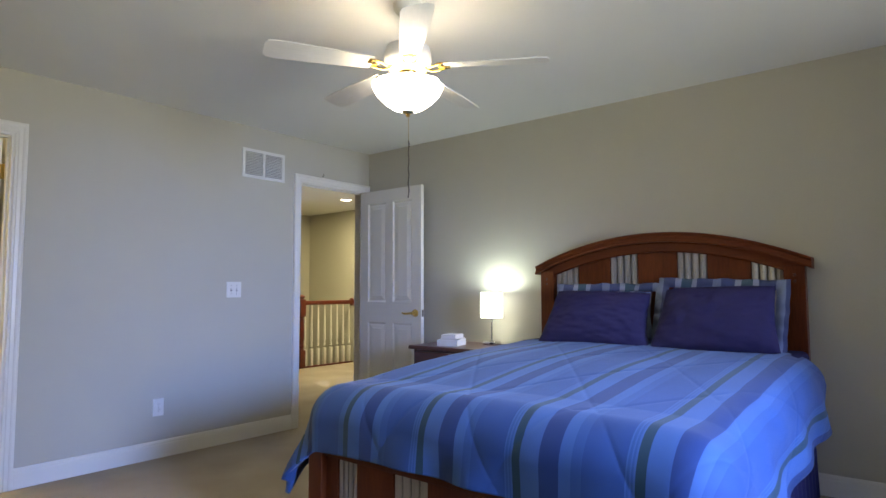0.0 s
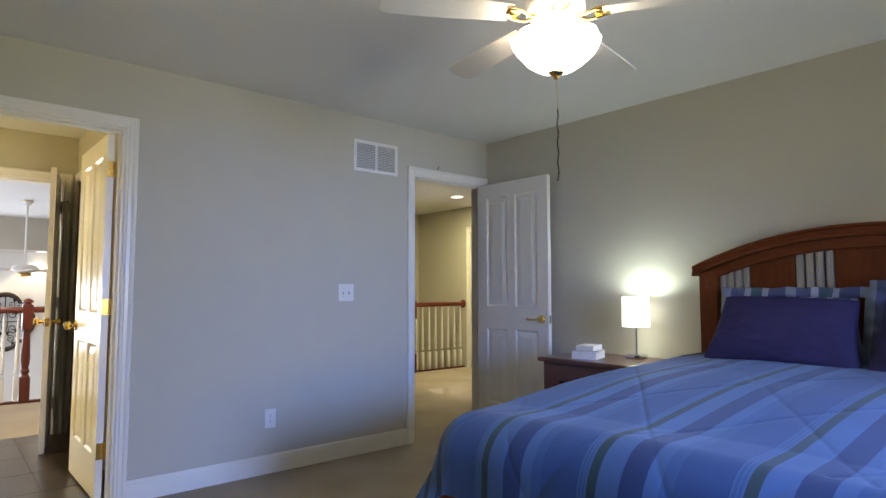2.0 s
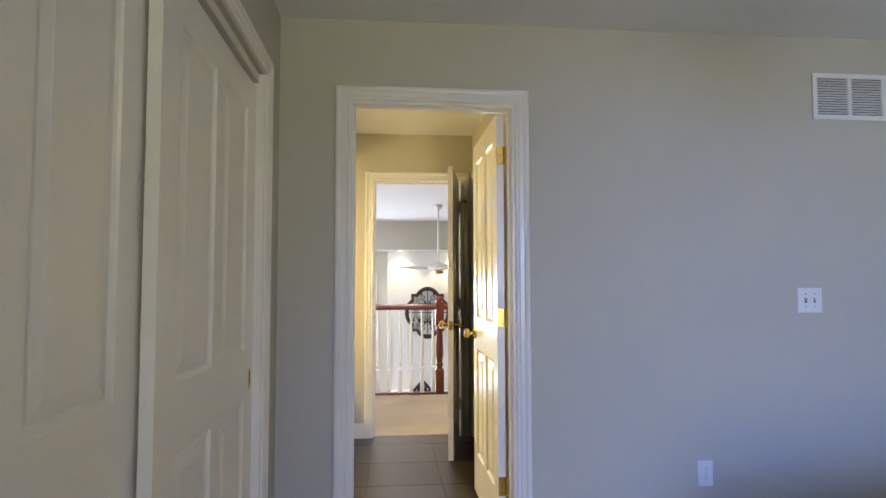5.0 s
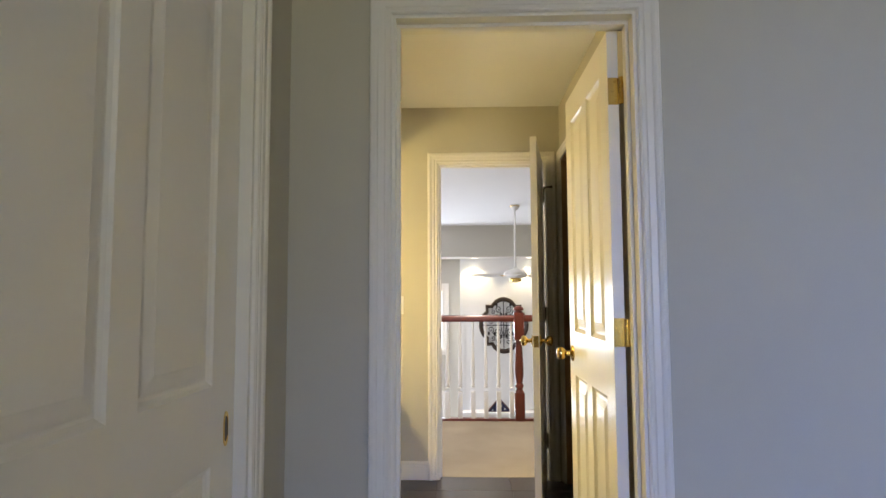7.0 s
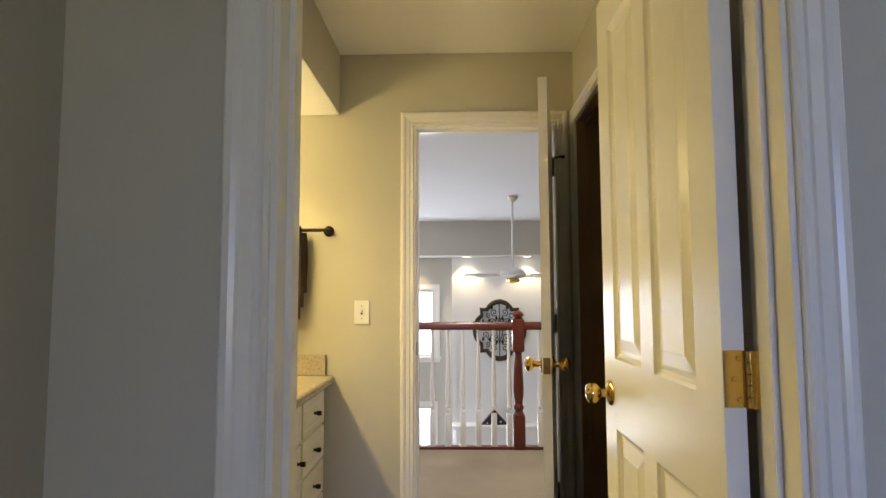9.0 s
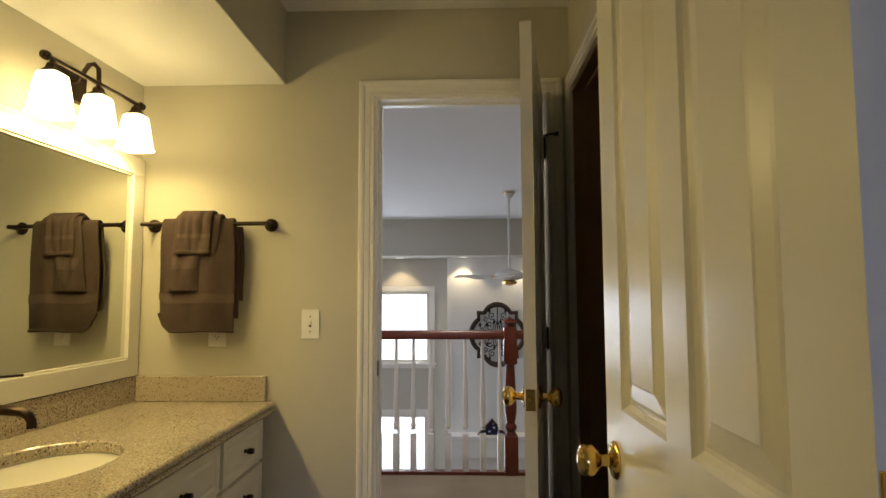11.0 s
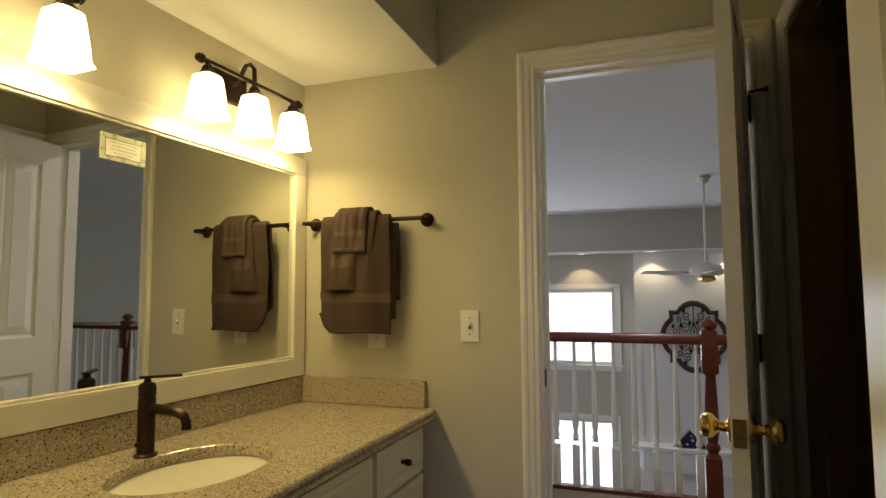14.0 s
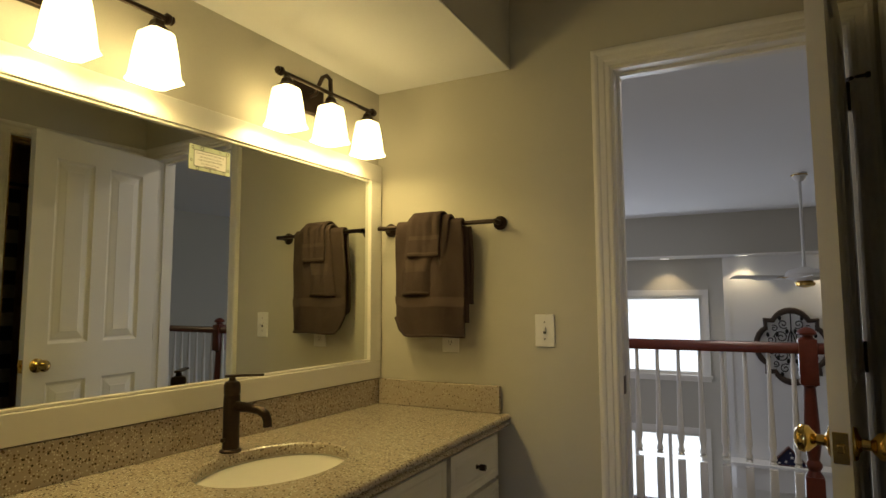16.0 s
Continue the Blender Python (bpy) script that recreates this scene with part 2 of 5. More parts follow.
def part(name, bm, mat, parent=None, label="", smooth=False):
    """Links a bmesh as one mesh object under a thing or a part."""
    bmesh.ops.recalc_face_normals(bm, faces=bm.faces)
    me = bpy.data.meshes.new(name)
    bm.to_mesh(me)
    bm.free()
    me.materials.append(mat)
    if smooth:
        me.shade_smooth()
        me.set_sharp_from_angle(angle=radians(38))
    ob = new(name, me)
    ob.parent = parent
    if label:
        ob["label"] = label
    return ob


def thing(name, at, turn=0.0, label="", category="", group="", kind=""):
    ob = new(name)
    ob.empty_display_size = 0.1
    ob.matrix_basis = pose(*at, 0, 0, turn)
    return tagged(ob, label, category, group, kind)


def box(bm, x0, y0, z0, x1, y1, z1, bevel=0.0, m=None):
    made = bmesh.ops.create_cube(bm, size=1)["verts"]
    mat = Matrix.Translation(((x0 + x1) / 2, (y0 + y1) / 2, (z0 + z1) / 2)) @ Matrix.Diagonal((abs(x1 - x0), abs(y1 - y0), abs(z1 - z0), 1))
    bmesh.ops.transform(bm, matrix=(m @ mat) if m else mat, verts=made)
    if bevel:
        edges = list({e for v in made for e in v.link_edges})
        bmesh.ops.bevel(bm, geom=edges, offset=bevel, segments=2, profile=0.5, affect="EDGES")
    return bm


def boxed(*size, bevel=0.0):
    return box(bmesh.new(), *size, bevel=bevel)


def lathe(bm, profile, steps=20, m=None, caps=True):
    """A turned solid round z from (radius, height) pairs."""
    rings = []
    for r, z in profile:
        rings.append([bm.verts.new((r * math.cos(a), r * math.sin(a), z)) for a in (2 * math.pi * k / steps for k in range(steps))])
    for low, high in zip(rings, rings[1:]):
        for k in range(steps):
            bm.faces.new((low[k], low[(k + 1) % steps], high[(k + 1) % steps], high[k]))
    if caps:
        bm.faces.new(rings[0][::-1]), bm.faces.new(rings[-1])
    if m:
        bmesh.ops.transform(bm, matrix=m, verts=[v for ring in rings for v in ring])
    return bm


def tube(bm, points, radius, steps=8):
    """A round bar along points."""
    rings = []
    pts = [Vector(p) for p in points]
    for i, p in enumerate(pts):
        way = (pts[min(i + 1, len(pts) - 1)] - pts[max(i - 1, 0)]).normalized()
        q = way.to_track_quat("Z", "Y")
        r = radius[i] if isinstance(radius, (list, tuple)) else radius
        rings.append([bm.verts.new(p + q @ Vector((r * math.cos(a), r * math.sin(a), 0))) for a in (2 * math.pi * k / steps for k in range(steps))])
    for low, high in zip(rings, rings[1:]):
        for k in range(steps):
            bm.faces.new((low[k], low[(k + 1) % steps], high[(k + 1) % steps], high[k]))
    bm.faces.new(rings[0][::-1]), bm.faces.new(rings[-1])
    return bm


def strip(bm, rows, closed=False):
    """Quads between rows of points of equal length."""
    made = [[bm.verts.new(p) for p in row] for row in rows]
    for a, b in zip(made, made[1:]):
        for k in range(len(a) - (0 if closed else 1)):
            j = (k + 1) % len(a)
            bm.faces.new((a[k], a[j], b[j], b[k]))
    return made


def wall(name, axis, face, depth, a0, a1, z0, z1, holes=(), mat=None, label=""):
    """A wall whose visible face lies at `face` on the axis and whose body reaches to face + depth, with openings cut through it."""
    mat = mat or PAINT
    bm = bmesh.new()
    cuts_a = sorted({a0, a1, *(h[0] for h in holes), *(h[1] for h in holes)})
    cuts_z = sorted({z0, z1, *(h[2] for h in holes), *(h[3] for h in holes)})
    na, nz = len(cuts_a) - 1, len(cuts_z) - 1

    def solid(i, k):
        if not (0 <= i < na and 0 <= k < nz):
            return False
        ca, cz = (cuts_a[i] + cuts_a[i + 1]) / 2, (cuts_z[k] + cuts_z[k + 1]) / 2
        return not any(h[0] < ca < h[1] and h[2] < cz < h[3] for h in holes)

    def at(a, t, z):
        return (face + t, a, z) if axis == "x" else (a, face + t, z)

    def quad(*pts):
        bm.faces.new([bm.verts.new(at(*p)) for p in pts])
    for i in range(na):
        for k in range(nz):
            if not solid(i, k):
                continue
            u0, u1, w0, w1 = cuts_a[i], cuts_a[i + 1], cuts_z[k], cuts_z[k + 1]
            quad((u0, 0, w0), (u1, 0, w0), (u1, 0, w1), (u0, 0, w1))
            quad((u0, depth, w0), (u1, depth, w0), (u1, depth, w1), (u0, depth, w1))
            if not solid(i - 1, k):
                quad((u0, 0, w0), (u0, depth, w0), (u0, depth, w1), (u0, 0, w1))
            if not solid(i + 1, k):
                quad((u1, 0, w0), (u1, depth, w0), (u1, depth, w1), (u1, 0, w1))
            if not solid(i, k - 1):
                quad((u0, 0, w0), (u1, 0, w0), (u1, depth, w0), (u0, depth, w0))
            if not solid(i, k + 1):
                quad((u0, 0, w1), (u1, 0, w1), (u1, depth, w1), (u0, depth, w1))
    bmesh.ops.remove_doubles(bm, verts=bm.verts, dist=0.0005)
    return tagged(part(name, bm, mat), label or "greige painted drywall wall", "wall", kind="structure")


CASING = ((0.004, 0.0), (0.004, 0.011), (0.010, 0.015), (0.016, 0.013), (0.022, 0.0125), (0.026, 0.016), (0.044, 0.0165), (0.048, 0.020), (0.056, 0.0225), (0.066, 0.021), (0.070, 0.017), (0.070, 0.0))
BASE = ((0.0, 0.0), (0.0135, 0.0), (0.0135, 0.085), (0.011, 0.094), (0.0125, 0.100), (0.008, 0.112), (0.004, 0.116), (0.0, 0.116))


def casing(axis, face, out, a0, a1, top, right=True, left=True, head=(0, 0)):
    """Moulded trim round three sides of an opening, on the face whose outward way is `out` (+1 or -1)."""
    bm = bmesh.new()
    rows = []
    for u, t in CASING:
        l, r = (a0 - u if left else a0 - head[0]), (a1 + u if right else a1 + head[1])
        pts = ([(a0 - u, 0.0)] if left else []) + [(l, top + u), (r, top + u)] + ([(a1 + u, 0.0)] if right else [])
        rows.append([(face + out * t, a, z) if axis == "x" else (a, face + out * t, z) for a, z in pts])
    strip(bm, rows)
    ob = part("door_casing", bm, TRIM)
    return tagged(ob, "white moulded casing round a doorway", "door trim", kind="structure")


def jamb(axis, face, depth, a0, a1, top, stop=0.5, mat=None, label="white painted door jamb with a stop"):
    """Lining of an opening through a wall, with its stop."""
    bm = bmesh.new()
    lo, hi = sorted((face, face + depth))
    lo, hi = lo - 0.002, hi + 0.002
    s = lo + (hi - lo) * stop

    def bx(a_0, t0, z0, a_1, t1, z1):
        box(bm, *((t0, a_0, z0, t1, a_1, z1) if axis == "x" else (a_0, t0, z0, a_1, t1, z1)))
    bx(a0 - 0.012, lo, 0, a0 + 0.006, hi, top + 0.006)
    bx(a1 - 0.006, lo, 0, a1 + 0.012, hi, top + 0.006)
    bx(a0 + 0.006, lo, top - 0.006, a1 - 0.006, hi, top + 0.012)
    bx(a0 + 0.006, s - 0.018, 0, a0 + 0.016, s + 0.018, top - 0.016)
    bx(a1 - 0.016, s - 0.018, 0, a1 - 0.006, s + 0.018, top - 0.016)
    bx(a0 + 0.006, s - 0.018, top - 0.016, a1 - 0.006, s + 0.018, top - 0.006)
    return tagged(part("door_jamb", bm, mat or TRIM), label, "door trim", kind="structure")


def baseboard(axis, face, out, a0, a1):
    bm = bmesh.new()
    strip(bm, [[(face + out * t, a, z) if axis == "x" else (a, face + out * t, z) for a in (a0, a1)] for t, z in BASE])
    for a in (a0, a1):
        bm.faces.new([bm.verts.new((face + out * t, a, z) if axis == "x" else (a, face + out * t, z)) for t, z in BASE])
    return tagged(part("baseboard", bm, TRIM), "white moulded baseboard along the wall", "baseboard", kind="structure")


RAISED = ((0.0, 0.0), (0.006, 0.006), (0.014, 0.0105), (0.020, 0.0105), (0.026, 0.0085), (0.052, 0.0035), (0.056, 0.002))
FLAT = ((0.0, 0.0), (0.004, 0.004), (0.010, 0.004))


def panelled(bm, w, z0, z1, y, out, panels, rings=RAISED):
    """One face of a panelled board in the plane y, looking along out: panels are (x0, x1, z0, z1)."""
    xs = sorted({0.0, w, *(p[0] for p in panels), *(p[1] for p in panels)})
    zs = sorted({z0, z1, *(p[2] for p in panels), *(p[3] for p in panels)})
    for i in range(len(xs) - 1):
        for k in range(len(zs) - 1):
            cx, cz = (xs[i] + xs[i + 1]) / 2, (zs[k] + zs[k + 1]) / 2
            if not any(p[0] < cx < p[1] and p[2] < cz < p[3] for p in panels):
                bm.faces.new([bm.verts.new(v) for v in ((xs[i], y, zs[k]), (xs[i + 1], y, zs[k]), (xs[i + 1], y, zs[k + 1]), (xs[i], y, zs[k + 1]))])
    for x0, x1, p0, p1 in panels:
        rows = []
        for inset, deep in rings:
            yy = y - out * deep
            rows.append([(x0 + inset, yy, p0 + inset), (x1 - inset, yy, p0 + inset), (x1 - inset, yy, p1 - inset), (x0 + inset, yy, p1 - inset)])
        made = strip(bm, rows, closed=True)
        bm.faces.new(made[-1])


def slab(w, h, panels, thick=0.035, z0=0.012, both=True, rings=RAISED):
    bm = bmesh.new()
    panelled(bm, w, z0, h, 0.0, -1, panels, rings)
    if both:
        panelled(bm, w, z0, h, thick, 1, panels, rings)
    else:
        bm.faces.new([bm.verts.new(v) for v in ((0, thick, z0), (w, thick, z0), (w, thick, h), (0, thick, h))])
    for a, b in (((0, z0), (0, h)), ((w, z0), (w, h)), ((0, z0), (w, z0)), ((0, h), (w, h))):
        bm.faces.new([bm.verts.new(v) for v in ((a[0], 0, a[1]), (b[0], 0, b[1]), (b[0], thick, b[1]), (a[0], thick, a[1]))])
    bmesh.ops.remove_doubles(bm, verts=bm.verts, dist=0.0002)
    return bm


def door_panels(w, h):
    s, c = 0.105, 0.085
    xa, xb = (s, (w - c) / 2), ((w + c) / 2, w - s)
    return [(*x, *z) for x in (xa, xb) for z in ((0.24, 0.84), (1.02, h - 0.115))]


def knob_set(parent, x, z, y, out, mat=None):
    m = mat or BRASS
    tilt = Matrix.Translation((x, y, z)) @ Matrix.Rotation(radians(-90 * out), 4, "X")
    k = part("door_knob", lathe(bmesh.new(), ((0.0335, 0), (0.0335, 0.003), (0.030, 0.007), (0.018, 0.010), (0.0115, 0.014), (0.0105, 0.028), (0.017, 0.034), (0.026, 0.042),
                                               (0.0285, 0.052), (0.026, 0.061), (0.017, 0.067), (0.006, 0.069)), 24, tilt), m, parent, "round brass knob on a rose", True)
    return k


def lever_set(parent, x, z, y, out, way):
    tilt = Matrix.Translation((x, y, z)) @ Matrix.Rotation(radians(-90 * out), 4, "X")
    bm = lathe(bmesh.new(), ((0.033, 0), (0.033, 0.004), (0.029, 0.009), (0.014, 0.012), (0.011, 0.016), (0.011, 0.045), (0.006, 0.049)), 24, tilt)
    tube(bm, [(x, y + out * 0.042, z), (x + way * 0.03, y + out * 0.046, z - 0.001), (x + way * 0.07, y + out * 0.046, z - 0.006), (x + way * 0.105, y + out * 0.043, z - 0.002), (x + way * 0.115, y + out * 0.042, z + 0.004)], [0.010, 0.009, 0.008, 0.007, 0.005], 10)
    return part("door_lever", bm, BRASS, parent, "brass lever handle on a rose", True)


def hinge(parent, z, x=0.0, y=0.035, leaf=1, mat=None):
    """A butt hinge at the slab's edge: two leaves and a knuckle."""
    mat = mat or BRASS
    bm = bmesh.new()
    box(bm, x - 0.0025, y - 0.034, z - 0.0445, x + 0.0005, y - 0.002, z + 0.0445)
    for dz in (-0.030, 0.0, 0.030):
        lathe(bm, ((0.004, 0), (0.003, 0.0018)), 8, Matrix.Translation((x - 0.0025, y - 0.018 + (0.006 if dz == 0 else -0.004), z + dz)) @ Matrix.Rotation(radians(-90), 4, "Y"))
    ob = part("hinge_leaf", bm, mat, parent, "brass hinge leaf with screws")
    bm = bmesh.new()
    for k in range(5):
        lathe(bm, ((0.0055, 0), (0.0062, 0.0006), (0.0062, 0.0166), (0.0055, 0.0172)), 12, Matrix.Translation((x - 0.006, y + 0.002, z - 0.0445 + k * 0.0178)))
    part("hinge_knuckle", bm, mat, parent, "brass hinge knuckle", True)
    return ob

# ---- the large structure ----
XA, YB, YC, TOP = -6.30, 4.43, 0.53, 2.42        # door wall, bed wall, closet wall, ceiling
XE, YS = 0.0, -1.30                             # walls behind the walk
XF, YM, YR = -8.395, -0.08, 1.705                 # bathroom: far wall, mirror wall, tub-side wall
WT = 0.115
BATH, BED, FAR, TUB = (0.850, 1.592), (3.637, 4.365), (0.905, 1.60), (-8.325, -7.70)
H = 2.04


SKEW = Matrix.Translation((XF, YM, 0)) @ Matrix.Rotation(radians(-3.0), 4, "Z") @ Matrix.Translation((-XF, -YM, 0))


def flat(name, x0, y0, x1, y1, z, thick, mat, label, category):
    ob = part(name, boxed(x0, y0, z - thick, x1, y1, z), mat)
    return tagged(ob, label, category, kind="structure")


flat("floor", XA - 0.06, YS - 0.1, XE + 0.1, YB + 0.1, 0.0, 0.2, CARPET, "beige cut-pile bedroom carpet", "carpet")
flat("floor_closet", XA, -0.3, -3.6, YC - 0.12, 0.001, 0.1, CARPET, "beige carpet inside the closet", "carpet")
flat("ceiling", XA - 0.06, YS - 0.1, XE + 0.1, YB + 0.1, TOP + 0.2, 0.2, CEIL, "white painted bedroom ceiling", "ceiling")
flat("ceiling_bath", XF - 0.06, YM - 0.2, XA - 0.06, 3.5, TOP + 0.2, 0.2, CEIL, "white painted bathroom ceiling", "ceiling")
flat("floor_landing", -10.24, -2.2, XF - 0.06, 3.452, 0.0, 0.28, CARPET, "beige carpet on the landing", "carpet")
flat("floor_landing_end", -10.24, 3.452, -9.445, 4.70, 0.0, 0.28, CARPET, "beige carpet at the end of the landing", "carpet")
flat("floor_hall", -9.44, 3.45, XA - 0.06, 7.04, 0.0, 0.28, CARPET, "beige carpet in the upstairs hall", "carpet")
flat("ceiling_hall", -16.6, -4.2, XF - 0.06, 7.04, TOP + 0.2, 0.2, CEIL, "white ceiling over the landing and great room", "ceiling")
flat("ceiling_hall_end", XF - 0.06, 3.5, XA - 0.06, 7.04, TOP + 0.2, 0.2, CEIL, "white hall ceiling", "ceiling")

wall("wall_doors", "x", XA, -WT, YM - 0.26, 7.0, 0, TOP, [(*BATH, 0, H), (*BED, 0, H), (4.75, 5.75, 0.7, 2.0)])
wall("wall_bed", "y", YB, 0.12, XA, XE, 0, TOP)
wall("wall_east", "x", XE, 0.14, YS, YB, 0, TOP, [(1.45, 2.65, 0.5, 2.05)])
wall("wall_south", "y", YS, -0.14, -3.7, XE, 0, TOP)
wall("wall_closet", "y", YC, -WT, XA, -3.70, 0, TOP, [(-5.985, -4.075, 0, H)])
wall("wall_closet_end", "x", -3.70, -WT, YS, YC - WT, 0, TOP)
wall("wall_closet_back", "y", -0.30, -0.1, XA, -3.81, 0, TOP)
wall("wall_bath_far", "x", XF, -WT, YM - 0.2, 3.5, 0, TOP, [(*FAR, 0, H)])
wall("wall_mirror", "y", YM, -0.12, XF - 0.02, XA - WT + 0.01, 0, TOP).matrix_basis = SKEW
wall("wall_tub_side", "y", YR, 0.115, XF, XA - WT, 0, TOP, [(*TUB, 0, H)])
# these two walls carry the room's warm dimness in their colour
wall("wall_tub_back", "y", 3.35, 0.12, XF, XA - WT, 0, TOP, mat=WARMDIM, label="tub room wall tinted brown for its warm dim light")
wall("wall_tub_end", "x", XF + 0.001, 0.004, YR + 0.116, 3.35, 0, TOP, mat=WARMDIM, label="thin end wall of the tub room tinted brown for its warm dim light")
wall("wall_hall_end", "y", 6.98, 0.12, -13.0, XA - WT, -3.0, TOP, [(-9.20, -8.44, 0, H)])
wall("wall_great_end", "x", -15.90, -0.15, -4.2, 7.0, -2.75, TOP, [(-1.25, 0.72, 0.12, 1.30), (-1.25, 0.68, -2.1, -0.72)])
wall("wall_great_left", "y", -4.05, -0.15, -15.9, -8.4, -2.75, TOP, [(-14.6, -11.2, -0.9, 1.6)])
wall("wall_great_right", "y", 5.4, 0.15, -15.9, -9.42, -2.75, TOP)
wall("wall_stair_end", "x", -10.45, -0.1, 5.55, 7.0, -2.75, TOP)
wall("wall_under_landing", "x", -10.12, 0.1, -4.05, 3.45, -2.75, -0.28)
wall("wall_landing_end", "y", -2.2, -0.1, -10.24, XF, 0, TOP)
wall("wall_far_room", "y", 9.5, 0.12, -12.6, -6.0, 0, TOP, [(-12.0, -10.6, 0.75, 1.95)])
wall("wall_far_room_side", "x", -12.5, -0.1, 7.1, 9.5, 0, TOP)
wall("wall_far_room_side", "x", -6.5, 0.1, 7.1, 9.5, 0, TOP)
flat("floor_far_room", -12.5, 7.04, -6.5, 9.5, 0.0, 0.2, CARPET, "beige carpet in the far bedroom", "carpet")
flat("ceiling_far_room", -12.5, 7.04, -6.5, 9.5, TOP + 0.1, 0.1, CEIL, "white ceiling of the far bedroom", "ceiling")
flat("floor_great", -16.2, -4.3, -8.4, 7.1, -2.75, 0.1, CARPET, "beige carpet of the great room below", "carpet")

# soffit over the vanity and header over the great room's end wall
tagged(part("soffit", boxed(XF + 0.001, YM - 0.12, 2.11, XA - WT - 0.001, 0.522, TOP + 0.02), PAINT), "greige boxed soffit above the vanity", "soffit", kind="structure")
tagged(part("soffit_face", boxed(XF + 0.002, YM - 0.12, 2.104, XA - WT - 0.002, 0.521, 2.109), CEIL), "white painted underside of the soffit", "soffit", kind="structure")
tagged(part("header_beam", boxed(-15.9, -4.05, 1.855, -15.22, 5.4, TOP + 0.02), PAINT), "greige boxed header along the end wall", "beam", kind="structure")
tagged(part("header_trim", boxed(-15.88, -4.05, 1.846, -15.215, 5.4, 1.853), TRIM), "white painted underside of the header", "beam", kind="structure")

for axis, face, out, a0, a1, extra in (("x", XA, 1, *BATH, {}), ("x", XA - WT, -1, *BATH, {}), ("x", XA - WT, -1, *BED, {}), ("x", XF, 1, *FAR, {}),
                                       ("x", XF - WT, -1, *FAR, {}), ("y", YC, 1, -5.985, -4.075, {}), ("y", YR, -1, *TUB, {}), ("y", 6.98, -1, -9.20, -8.44, {})):
    casing(axis, face, out, a0, a1, H, **extra)
casing("x", XA, 1, *BED, H, right=False, head=(0, 0.062))
for axis, face, depth, a0, a1, stop in (("x", XA, -WT, *BATH, 0.45), ("x", XA, -WT, *BED, 0.5), ("x", XF, -WT, *FAR, 0.4), ("y", 6.98, 0.12, -9.20, -8.44, 0.5)):
    jamb(axis, face, depth, a0, a1, H, stop)
# white jamb coloured brown in place of the warm shade on it
jamb("y", YR, 0.115, *TUB, H, 0.5, WARMDIM, "tan painted jamb of the tub room opening")
tagged(part("closet_track", boxed(-5.985, YC - WT, H - 0.035, -4.075, YC - 0.02, H), TRIM), "white closet door track", "track", kind="structure")
tagged(part("closet_jamb", boxed(-5.995, YC - WT, 0, -5.972, YC + 0.002, H), TRIM), "white closet side jamb", "door trim", kind="structure")

for axis, face, out, a0, a1 in (("x", XA, 1, YC, BATH[0] - 0.07), ("x", XA, 1, BATH[1] + 0.07, BED[0] - 0.07), ("y", YB, -1, XA, XE), ("y", YC, 1, XA, -6.055),
                                ("y", YC, 1, -4.005, -3.70), ("x", XE, -1, YS, YB), ("x", XF, 1, 0.47, FAR[0] - 0.07), ("y", 6.98, -1, -8.37, -6.42),
                                ("x", XA - WT, -1, 4.44, 6.98), ("x", XA - WT, -1, 3.46, 3.567), ("y", 3.47, 1, XF - 0.1, XA - WT)):
    baseboard(axis, face, out, a0, a1)
wall("wall_hall_side", "y", 3.47, -0.1, XF - WT, XA - WT, 0, TOP)


def window(name, axis, face, depth, a0, a1, z0, z1, inside, label, muntins=0, rail=True):
    """A window in a wall: casing, sash frame, panes and sill."""
    t0 = thing(name, (0, 0, 0), label=label, category="window", kind="structure")

    def bx(bm, a_0, t_0, z_0, a_1, t_1, z_1):
        return box(bm, *((t_0, a_0, z_0, t_1, a_1, z_1) if axis == "x" else (a_0, t_0, z_0, a_1, t_1, z_1)))
    f0, f1 = face + depth * 0.35, face + depth * 0.7
    bm = bmesh.new()
    for p in ((a0, z0, a0 + 0.05, z1), (a1 - 0.05, z0, a1, z1), (a0 + 0.05, z0, a1 - 0.05, z0 + 0.05), (a0 + 0.05, z1 - 0.05, a1 - 0.05, z1)):
        bx(bm, p[0], f0, p[1], p[2], f1, p[3])
    if rail:
        zm = (z0 + z1) / 2
        bx(bm, a0 + 0.05, f0, zm - 0.02, a1 - 0.05, f1, zm + 0.02)
    for k in range(muntins):
        am = a0 + (a1 - a0) * (k + 1) / (muntins + 1)
        bx(bm, am - 0.025, f0, z0 + 0.05, am + 0.025, f1, z1 - 0.05)
    part("window_frame", bm, TRIM, t0)
    fm = (f0 + f1) / 2
    pane = part("pane", bx(bmesh.new(), a0 + 0.05, fm - 0.002, z0 + 0.05, a1 - 0.05, fm + 0.002, z1 - 0.05), GLASS, t0)
    pane.visible_shadow = False
    bm = bmesh.new()
    i0, i1 = face + inside * 0.001, face + inside * 0.02
    for p in ((a0 - 0.085, z0 - 0.085, a0 - 0.002, z1 + 0.085), (a1 + 0.002, z0 - 0.085, a1 + 0.085, z1 + 0.085), (a0 - 0.002, z1 + 0.002, a1 + 0.002, z1 + 0.085), (a0 - 0.002, z0 - 0.085, a1 + 0.002, z0 - 0.002)):
        bx(bm, p[0], i0, p[1], p[2], i1, p[3])
    part("window_casing", bm, TRIM, t0)
    part("window_sill", bx(bmesh.new(), a0 - 0.11, face + inside * 0.001, z0 - 0.03, a1 + 0.11, face + inside * 0.055, z0 + 0.004), TRIM, t0)
    return t0


